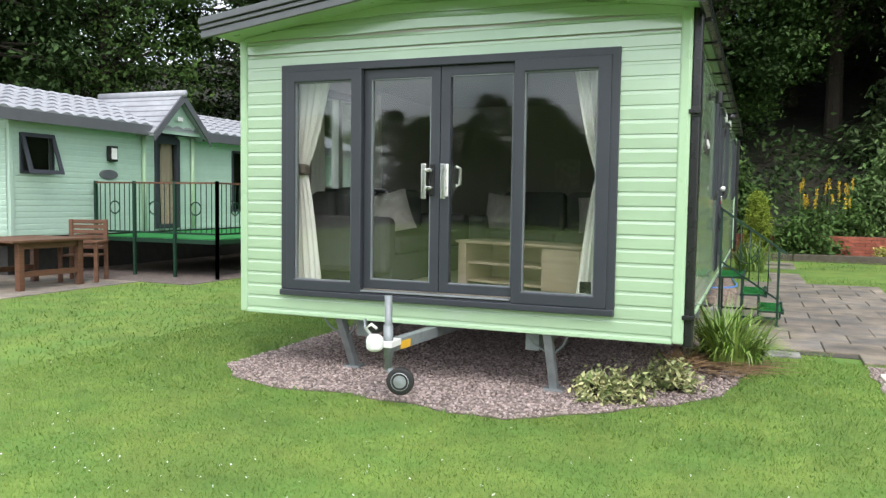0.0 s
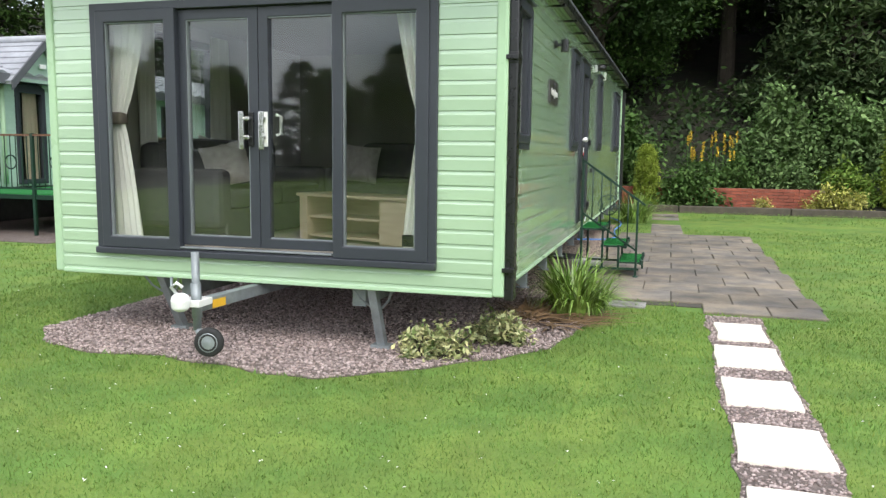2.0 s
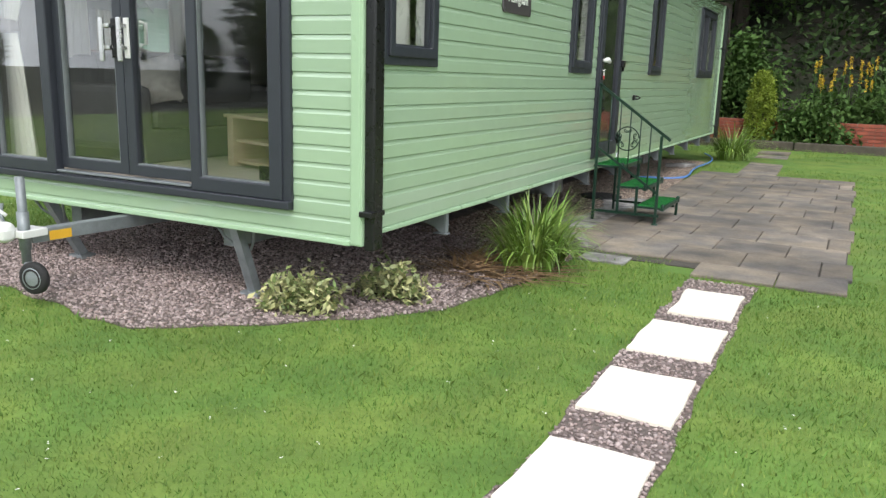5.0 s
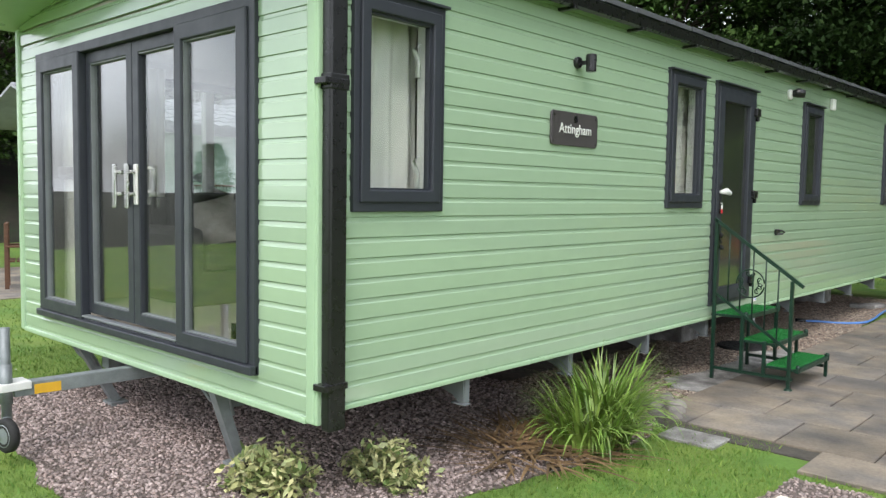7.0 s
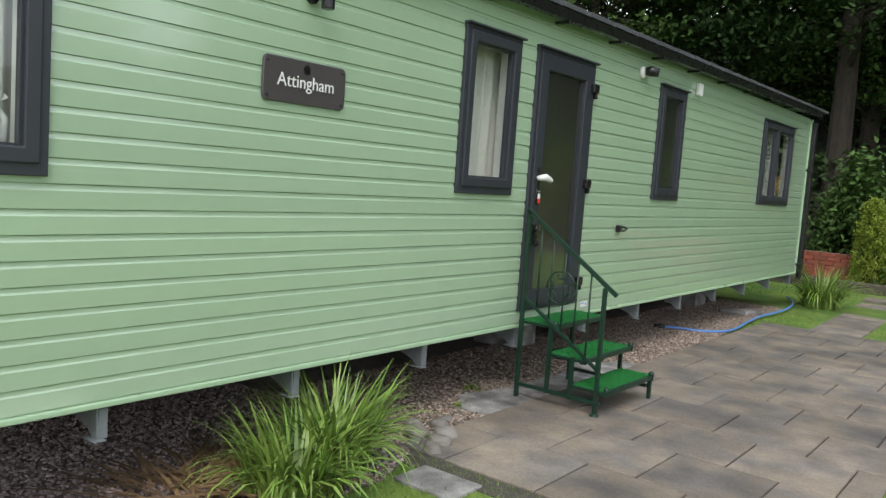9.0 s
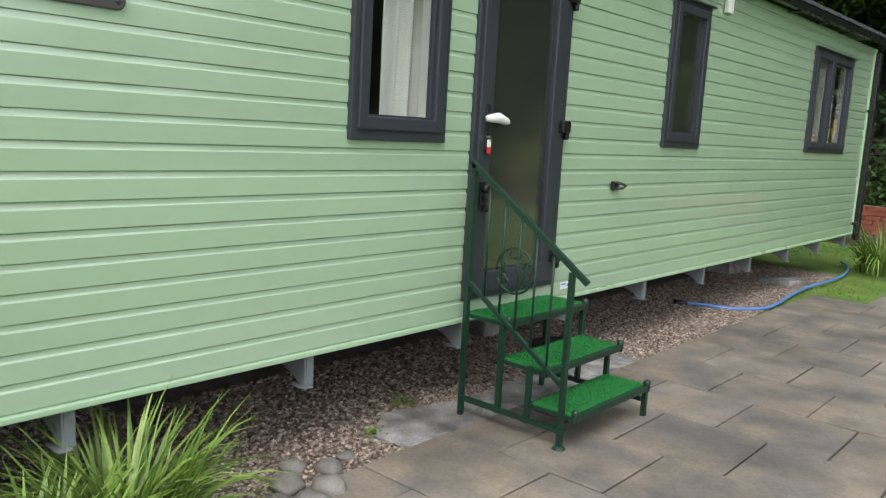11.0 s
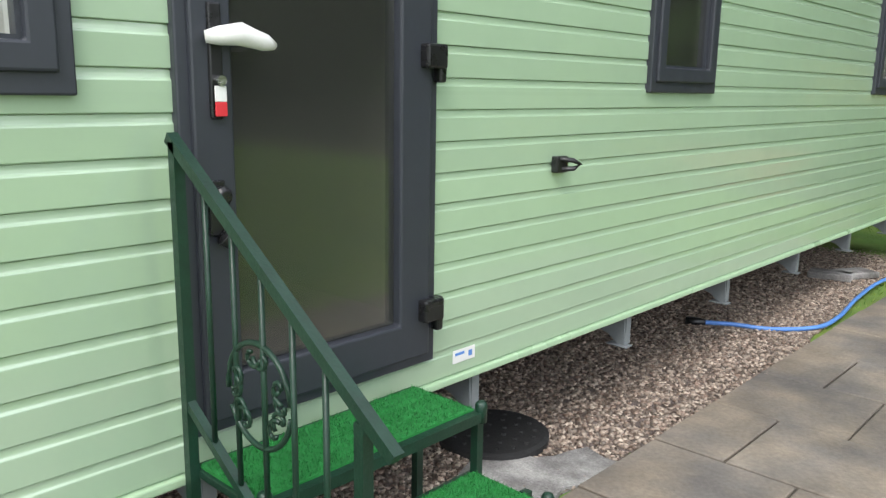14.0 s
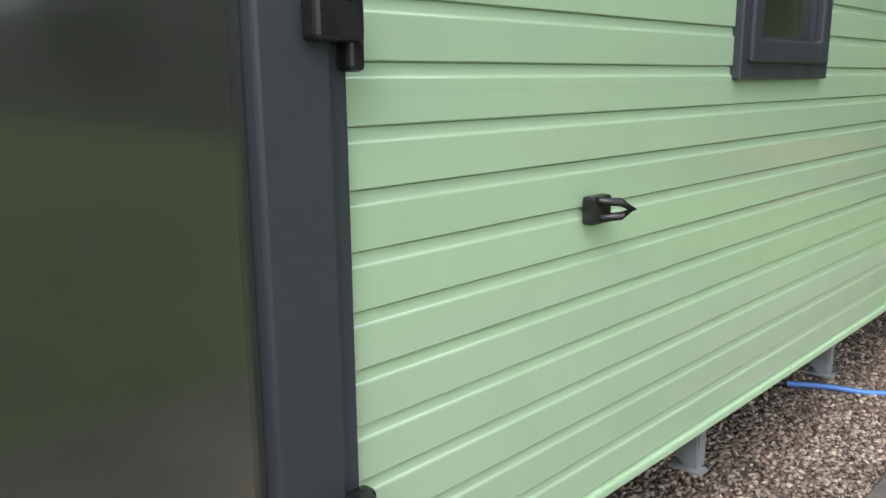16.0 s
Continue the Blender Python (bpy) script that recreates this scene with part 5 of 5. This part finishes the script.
def garden_chair(at, turn):
    b = base("garden_chair", (*at, 0.012), "brown slatted wooden garden armchair", "chair", "wooden garden furniture")
    m = pose(*at, 0.012, 0, 0, turn)

    def bx(n, lo, hi):
        part(n, Shape().box(lo, hi, m), m_wood, b, bev=0.006)
    for x in (-0.3, 0.24):
        bx("leg", (x, -0.28, 0), (x + 0.06, -0.22, 0.62))
        bx("leg", (x, 0.22, 0), (x + 0.06, 0.28, 0.98))
        bx("armrest", (x - 0.02, -0.32, 0.62), (x + 0.08, 0.26, 0.65))
    for i in range(5):
        bx("seat_slat", (-0.27, -0.26 + i * 0.1, 0.4), (0.27, -0.18 + i * 0.1, 0.425))
    for i in range(6):
        bx("back_slat", (-0.27, 0.235, 0.5 + i * 0.082), (0.27, 0.26, 0.565 + i * 0.082))


garden_chair((-10.0, 9.55), 28)
garden_chair((-10.45, 7.75), 160)
tb = base("garden_table", (-10.2, 8.6, 0.012), "brown wooden garden table", "table", "wooden garden furniture")
for i in range(6):
    part("table_slat", Shape().box((-10.75 + i * 0.2, 7.9, 0.7), (-10.56 + i * 0.2, 9.3, 0.735)), m_wood, tb, bev=0.005)
for x in (-10.65, -9.72):
    for y in (8.05, 9.1):
        part("leg", Shape().box((x, y, 0.012), (x + 0.09, y + 0.09, 0.7)), m_wood, tb, bev=0.005)
    part("stretcher", Shape().box((x + 0.02, 8.14, 0.2), (x + 0.06, 9.1, 0.28)), m_wood, tb)
    part("apron", Shape().box((x + 0.02, 8.14, 0.6), (x + 0.06, 9.1, 0.698)), m_wood, tb)

# ---- the far bed ----
bed = base("sleeper_edging", (4, 19.4, 0.1), "weathered dark timber sleepers edging the bed", "edging")
for i in range(7):
    x = -1.6 + 2.4 * i
    part("sleeper", Shape().box((x, 19.35, 0.06), (x + 2.38, 19.55, 0.27)), m_sleeper, bed, bev=0.015)
tagged(part("bed_soil", Shape().box((-4, 19.55, 0.0), (18, 20.75, 0.22)), m_bank), "dark planted soil behind the sleepers", "soil", kind="structure")
bw = tagged(part("retaining_wall", Shape().box((-1.4, 20.22, 0.15), (4.02, 20.5, 0.66)), m_mortar), "low red brick retaining wall", "wall", kind="structure")
brick_me = Shape().box((-0.1075, -0.02, -0.0325), (0.1075, 0.02, 0.0325)).mesh("brick", m_brick)
for r in range(7):
    for i in range(24 if r % 2 else 23):
        x = -1.38 + 0.225 * i + (0 if r % 2 else 0.11)
        ob = part("brick", brick_me, m_brick, bw)
        ob.matrix_basis = pose(x + 0.11, 20.21, 0.185 + r * 0.075)


# ---- plants ----
def clump(rng, n, rx, ry, rz, seed=0):
    """Points through an uneven dome, thicker at its outside."""
    u = rng.normal(size=(n, 3))
    u /= np.linalg.norm(u, axis=1)[:, None]
    u[:, 2] = np.abs(u[:, 2])
    r = rng.uniform(0.45, 1.0, n) ** 0.5
    lump = np.array([0.75 + 0.45 * noise.noise((p[0] * 1.7 + seed, p[1] * 1.7, p[2] * 1.7)) for p in u])
    return u * (r * lump)[:, None] * np.array([rx, ry, rz])


def shrub(name, at, size, material, label, seed, n=110, per=26, leaf=0.05, spread=0.1, long=1.8, flat=0.5, stems=5, category="shrub"):
    rng = np.random.default_rng(seed)
    b = base(name, at, label, category)
    if "conifer" in name:
        a, h = rng.uniform(0, 6.283, n), rng.uniform(0, 1, n)
        r = rng.uniform(0.7, 1.0, n) * np.sqrt(np.clip(1.02 - h ** 5, 0, 1)) * (0.85 + 0.15 * np.sin(h * 2.6))
        c = np.stack([r * np.cos(a) * size[0], r * np.sin(a) * size[1], h * size[2] * 0.95], -1) + np.array(at)
    else:
        c = clump(rng, n, *size, seed) + np.array(at)
    part("foliage", soup("foliage", leaves(rng, c, spread, per, leaf, long, flat), 4, material), material, b)
    s = Shape()
    for k in range(stems):
        e = c[k * 3]
        s.tube([(at[0], at[1], at[2] - 0.05), tuple((np.array(at) * 0.5 + e * 0.5) + np.array([0, 0, 0.05 * size[2]])), tuple(e)], [0.02 * size[2] + 0.006, 0.012 * size[2] + 0.004, 0.004], 6)
    tagged(part("stems", s, m_bark, b), kind="stuff")
    return b


def strap_plant(name, at, r, n, length, label, seed, dry=0):
    rng = random.Random(seed)
    b = base(name, at, label, "plant")
    for material, count, nm in ((m_strap, n, "foliage"), (m_dry, dry, "dry_foliage")):
        s = Shape()
        for _ in range(count):
            a, q = rng.uniform(0, 6.283), rng.uniform(0, 1) ** 0.6 * r * 0.45
            x, y = at[0] + q * math.cos(a), at[1] + q * math.sin(a)
            a += rng.uniform(-0.6, 0.6)
            L, w = length * rng.uniform(0.6, 1.15), rng.uniform(0.006, 0.013)
            lean = rng.uniform(0.35, 1.6) if nm == "foliage" else rng.uniform(1.2, 1.7)
            if nm != "foliage":
                x -= rng.uniform(0, 0.5)
                y -= rng.uniform(0, 0.5)
            k, p = len(s.v), Vector((x, y, at[2]))
            sx, sy = -math.sin(a) * w, math.cos(a) * w
            for j in range(6):
                t = j / 5
                g = 1 - t ** 2.2
                s.v += [(p.x - sx * g, p.y - sy * g, p.z), (p.x + sx * g, p.y + sy * g, p.z + 0.004 * (1 - t))]
                th = lean * (0.2 + 1.85 * t) if nm == "foliage" else 1.35 + 0.25 * t
                p = p + Vector((math.sin(th) * math.cos(a), math.sin(th) * math.sin(a), math.cos(th))) * L / 5
                p.z = max(p.z, at[2] + 0.012)
            s.f += [(k + 2 * j, k + 2 * j + 1, k + 2 * j + 3, k + 2 * j + 2) for j in range(5)]
        if count:
            part(nm, s, material, b)
    return b


strap_plant("daylily_clump", (-0.26, 7.62, 0.01), 0.42, 330, 0.56, "arching clump of strappy green leaves by the caravan", 3)
strap_plant("daylily_clump", (-0.13, 7.26, 0.01), 0.5, 300, 0.46, "low arching strappy clump with dry brown leaves", 8, 220)
strap_plant("daylily_clump", (-0.1, 17.2, 0.0), 0.55, 360, 0.78, "strappy green clump at the caravan's far corner", 5)
for i, (x, y, r, h) in enumerate(((-1.02, 5.5, 0.2, 0.25), (-0.82, 5.52, 0.22, 0.33), (-0.66, 5.98, 0.17, 0.24), (-0.5, 6.02, 0.16, 0.26))):
    shrub("variegated_euonymus", (x, y, 0.0), (r, r, h), m_varieg, "low cream-edged variegated evergreen shrub on gravel", 20 + i, 48, 11, 0.028, 0.032, 1.9, 0.35, 8)
shrub("weed", (-0.66, 9.42, 0.01), (0.1, 0.1, 0.08), m_leafl, "small green weed in the gravel", 41, 8, 8, 0.022, 0.02, 1.4, 0.6, 2, "weed")
shrub("weed", (-0.47, 8.99, 0.01), (0.06, 0.06, 0.05), m_leafl, "small green weed in the gravel", 42, 8, 8, 0.02, 0.02, 1.4, 0.6, 2, "weed")
BED = [("dwarf_conifer", (0.02, 19.98, 0.2), (0.27, 0.27, 1.5), m_lime, "upright golden-green dwarf conifer", 420, 34, 0.026, 0.04),
       ("hydrangea_bush", (1.0, 19.98, 0.2), (0.95, 0.45, 1.15), m_leafm, "broad-leaved green bush over the brick wall", 130, 20, 0.075, 0.1),
       ("hydrangea_bush", (2.1, 20.9, 0.4), (0.7, 0.5, 1.05), m_leafm, "broad-leaved green bush behind the brick wall", 120, 20, 0.07, 0.1),
       ("flowering_shrub", (1.4, 21.3, 0.5), (1.1, 0.6, 1.2), m_leafm, "leafy shrub under yellow flower spikes", 110, 20, 0.06, 0.12),
       ("golden_euonymus", (4.2, 19.9, 0.2), (0.8, 0.32, 0.66), m_gold, "low golden variegated shrub behind the sleepers", 130, 24, 0.04, 0.06),
       ("golden_euonymus", (2.65, 19.82, 0.2), (0.24, 0.18, 0.28), m_gold, "small golden variegated shrub behind the sleepers", 40, 20, 0.03, 0.04),
       ("fern_bush", (3.3, 20.95, 0.3), (0.9, 0.5, 1.2), m_fern, "dense green bush with narrow leaves", 150, 24, 0.07, 0.11),
       ("fern_bush", (4.6, 20.8, 0.3), (0.9, 0.5, 1.15), m_leafl, "bright green bush with narrow leaves", 160, 24, 0.065, 0.11),
       ("fern_bush", (8.4, 20.8, 0.3), (1.4, 0.7, 1.6), m_leafl, "bright green bush with narrow leaves", 160, 24, 0.07, 0.12),
       ("laurel", (3.2, 22.2, 0.9), (1.25, 0.9, 2.7), m_fern, "tall leafy laurel at the edge of the wood", 330, 34, 0.085, 0.15),
       ("laurel", (4.9, 22.5, 0.9), (1.2, 0.9, 3.0), m_fern, "tall leafy laurel at the edge of the wood", 330, 34, 0.085, 0.15),
       ("laurel", (6.9, 22.6, 0.9), (1.7, 1.1, 3.1), m_fern, "tall leafy laurel at the edge of the wood", 380, 34, 0.085, 0.16),
       ("laurel", (9.8, 22.4, 0.9), (2.2, 1.4, 3.2), m_leafm, "tall dark laurel at the edge of the wood", 380, 34, 0.09, 0.18),
       ("laurel", (-0.6, 21.8, 0.6), (1.0, 0.7, 2.3), m_leafm, "leafy shrub behind the caravan's far corner", 240, 32, 0.075, 0.12),
       ("laurel", (-4.5, 21.6, 0.6), (2.2, 1.0, 2.4), m_leafd, "dark shrub behind the caravan", 200, 28, 0.12, 0.2)]
for i, (nm, at, sz, mt, lb, n, per, lf, sp) in enumerate(BED):
    shrub(nm, at, sz, mt, lb, 60 + i, n, per, lf, sp, 1.7, 0.4, 7)
fl = base("flower_spikes", (1.6, 21.1, 0.6), "cluster of yellow and orange flower spikes", "flowers")
rngf = np.random.default_rng(9)
for k in range(17):
    p = np.array([rngf.uniform(0.8, 2.1), rngf.uniform(20.75, 21.1), 0.6])
    h = rngf.uniform(0.75, 1.4)
    part("stem", Shape().tube([tuple(p), (p[0], p[1], p[2] + h)], 0.008, 5), m_leafm, fl)
    c = p + np.stack([np.zeros(9), np.zeros(9), h - 0.07 + np.arange(9) * 0.028], -1)
    part("flower_head", soup("flower_head", leaves(rngf, c, 0.014, 6, 0.034, 1.3, 0.3), 4, m_flower), m_flower, fl)
shrub("golden_shrub", (6.25, 20.0, 0.2), (0.95, 0.45, 1.5), m_gold, "golden-green upright shrub behind the sleepers", 91, 260, 24, 0.045, 0.08)
shrub("clipped_conifer", (5.62, 20.5, 0.3), (0.42, 0.4, 2.2), m_lime, "rounded bright green clipped conifer", 92, 520, 34, 0.028, 0.045)


# ---- trees ----
def tree(name, label, seed, h, crown_r, crown_z0, material, n, per, leaf, spread, conifer=False, droop=0.0):
    """A tapered trunk with limbs, and a crown of leaf sprays carried on them."""
    rng = np.random.default_rng(seed)
    b = base(name, (0, 0, 0), label, "tree", "trees of the wood")
    s = Shape()
    bend = rng.normal(0, 0.03, 2)
    s.tube([(bend[0] * z * z / h, bend[1] * z * z / h, z) for z in np.linspace(-0.4, h * 0.92, 9)], [0.02 * h * (1 - 0.9 * t) + 0.02 for t in np.linspace(0, 1, 9)], 9)
    part("trunk", s, m_bark, b)
    cen, limbs = [], Shape()
    for k in range(n):
        t = rng.uniform(0, 1)
        z = crown_z0 + (h - crown_z0) * t
        a = rng.uniform(0, 6.283)
        prof = (1 - t) ** 0.8 if conifer else math.sin(math.pi * (0.12 + 0.83 * t)) ** 0.7
        rad = crown_r * prof * rng.uniform(0.5, 1.0) ** 0.5 * (0.8 + 0.4 * noise.noise((math.cos(a) * 1.6 + seed, math.sin(a) * 1.6, z * 0.35)))
        zz = z - droop * rad + (0 if conifer else rng.uniform(-0.3, 0.3))
        cen.append((rad * math.cos(a), rad * math.sin(a), zz))
        if k % 6 == 0:
            limbs.tube([(0, 0, z - (0.0 if conifer else 0.25 * rad)), (rad * 0.5 * math.cos(a), rad * 0.5 * math.sin(a), z + 0.05 * rad), (rad * math.cos(a), rad * math.sin(a), zz)], [0.006 * h, 0.004 * h, 0.012], 5)
    part("branchwork", limbs, m_bark, b)
    c = np.array(cen)
    if conifer:
        c = np.concatenate([c, c * np.array([0.7, 0.7, 1]) + np.array([0, 0, 0.15])])
    part("crown", soup("crown", leaves(rng, c, spread, per, leaf, 2.4 if conifer else 1.6, 0.6), 4, material), material, b)
    return b


KINDS = [tree("broadleaf_tree", "tall dark broadleaf tree of the wood", 1, 13, 4.2, 1.2, m_leafd, 620, 88, 0.1, (0.42, 0.42, 0.13)),
         tree("broadleaf_tree", "mid-green broadleaf tree at the wood's edge", 2, 11, 3.8, 1.0, m_leafm, 600, 88, 0.095, (0.4, 0.4, 0.12)),
         tree("conifer_tree", "tall conifer with drooping sprays", 3, 15, 3.4, 1.5, m_conif, 900, 36, 0.11, (0.34, 0.34, 0.13), True, 0.3),
         tree("broadleaf_tree", "dark broadleaf tree with a high crown", 4, 14, 4.5, 3.2, m_leafd, 560, 80, 0.105, (0.45, 0.45, 0.13))]
SPOTS = [(1, -9, 26, 1.0), (0, -5, 27.5, 1.0), (1, -1.5, 27, 0.95), (3, 2.2, 28.6, 1.0), (2, 5.2, 25.6, 0.85), (3, 7, 28, 0.95), (3, -1.7, 24.8, 1.0), (2, 10.5, 26, 1.0), (0, 14, 26, 1.0), (2, 18, 25, 1.0), (1, -13, 25.5, 1.1), (0, -17, 25, 1.1),
         (1, -20, 20, 1.05), (0, -20.5, 15, 1.1), (1, -21, 10.5, 1.1),
         (0, -11, 33, 1.2), (3, -4, 34, 1.2), (0, 1, 33, 1.2), (0, 5.5, 34, 1.2), (0, 10, 33, 1.2), (1, 15, 33, 1.2), (0, 20, 32, 1.2), (0, -19, 31, 1.2), (0, -26, 24, 1.2), (0, -27, 17, 1.2), (0, -28, 11, 1.2), (0, 24, 27, 1.1), (0, 3, 39, 1.2), (0, 12, 39, 1.2), (0, -6, 40, 1.2),
         (2, -19, -36, 0.37), (2, -15, -33, 0.44), (1, -11.5, -34, 0.56), (2, -9.5, -31, 0.44), (0, -7, -33, 0.52), (2, -4.5, -34, 0.37), (0, -2, -35, 0.47), (1, 2, -34, 0.47), (2, 5, -33, 0.44), (0, 9, -36, 0.47), (1, 14, -36, 0.47), (2, 20, -35, 0.44), (1, 27, -33, 0.47),
         (1, -34, -28, 0.36), (0, -40, -18, 0.36), (1, -44, -8, 0.36), (1, 40, -20, 0.45), (0, 44, -8, 0.45), (1, 46, 4, 0.45), (0, 42, 14, 0.54), (1, 34, 24, 0.72), (0, -13, -38, 0.53), (0, -6, -38, 0.51), (1, 0, -39, 0.51), (0, 5, -39, 0.51)]
rt = random.Random(5)
for i in range(14):
    x = -34 + 2.1 * i
    SPOTS.append(((0, 1, 0, 0, 1, 2)[i % 6], x, -34 + rt.uniform(-2, 2), (0.5 if x < -15 else 0.36) * (0.85 if i % 6 == 5 else 1) * rt.uniform(0.85, 1.1)))
SPOTS = [(k if k != 2 else i % 2, x, y, q * 1.1) if y < -27.5 else (k, x, y, q) for i, (k, x, y, q) in enumerate(SPOTS)]
used = set()
for k, x, y, s in SPOTS:
    m = pose(x, y, ground_z(x, y) - 0.1, 0, 0, rt.uniform(0, 360))
    if k in used:
        ob = copy_thing(KINDS[k], m)
    else:
        used.add(k)
        ob = KINDS[k]
        ob.matrix_basis = m
    ob.scale = (s * rt.uniform(0.92, 1.1), s * rt.uniform(0.92, 1.1), s * rt.uniform(0.92, 1.08))
# brambles and undergrowth under the wood
rngu = np.random.default_rng(77)
uc = np.stack([rngu.uniform(-24, 24, 700), rngu.uniform(22.5, 27, 700), np.zeros(700)], -1)
uc[:, 2] = [ground_z(x, y) + 0.2 + rngu.uniform(0, 0.6) for x, y, _ in uc]
tagged(part("undergrowth", soup("undergrowth", leaves(rngu, uc, (0.4, 0.4, 0.25), 26, 0.12), 4, m_leafd), m_leafd), "dark leafy undergrowth on the bank", "undergrowth", kind="stuff")

# ---- lawn blades ----
rngl = np.random.default_rng(12)


def lawn(n, x0, x1, y0, y1, h, w):
    x, y = rngl.uniform(x0, x1, n), rngl.uniform(y0, y1, n)
    ok = ~inside_np(GRAVEL, x, y) & ~inside_np(PATH, x, y) & ~((x > -0.26) & (x < 1.95) & (y > 7.7) & (y < 15.1) & ~((x < 0.7) & (y < 8.15))) & ~((x < -9.1) & (y > 6.4)) & ~((x > 0.2) & (x < 0.88) & (y > 15) & (y < 19.1)) & ~((x < -8.1) & (y > 9.8)) & (y < 19.35)
    x, y = x[ok], y[ok]
    n = len(x)
    z = np.array([ground_z(a, b) for a, b in zip(x, y)]) if y1 > 12 else np.zeros(n)
    a, ln = rngl.uniform(0, 6.283, n), h * rngl.uniform(0.5, 1.3, n)
    c = np.stack([x, y, z - 0.002], -1)
    d = np.stack([np.cos(a), np.sin(a), 0 * a], -1) * (w * rngl.uniform(0.6, 1.3, n))[:, None]
    t = c + np.stack([rngl.normal(0, 0.45, n) * ln, rngl.normal(0, 0.45, n) * ln, ln], -1)
    return np.stack([c - d, c + d, t], 1)


blades = np.concatenate([lawn(300000, -5.5, 3.6, 1.6, 8.2, 0.021, 0.0024), lawn(120000, -12, 8, 4.5, 19.4, 0.034, 0.006)])
tagged(part("lawn_grass", soup("lawn_grass", blades, 3, m_blade), m_blade), "short mown green lawn grass", "grass", kind="stuff")
pt = np.concatenate([np.stack([rngl.uniform(-5.5, 3.5, 260), rngl.uniform(1.8, 7.5, 260), np.full(260, 0.026)], -1),
                     np.stack([rngl.normal(-2.6, 1.1, 130), rngl.normal(2.9, 0.7, 130), np.full(130, 0.026)], -1)])
pt = pt[~inside_np(GRAVEL, pt[:, 0], pt[:, 1]) & ~inside_np(PATH, pt[:, 0], pt[:, 1])]
tagged(part("fallen_petals", soup("fallen_petals", leaves(rngl, pt, 0.004, 2, 0.0085, 1.2, 0.8), 4, m_petal), m_petal), "scattered white petals on the lawn", "petals", kind="stuff")

# ---- cladding boards, last ----
clad(side_wall, FY + 0.055, BY - 0.06, 2.72, o_side, right, m_clad, ZS)
clad(front_wall, LX + 0.06, WX - 0.06, 2.54, o_front, front, m_clad, start=0.502)
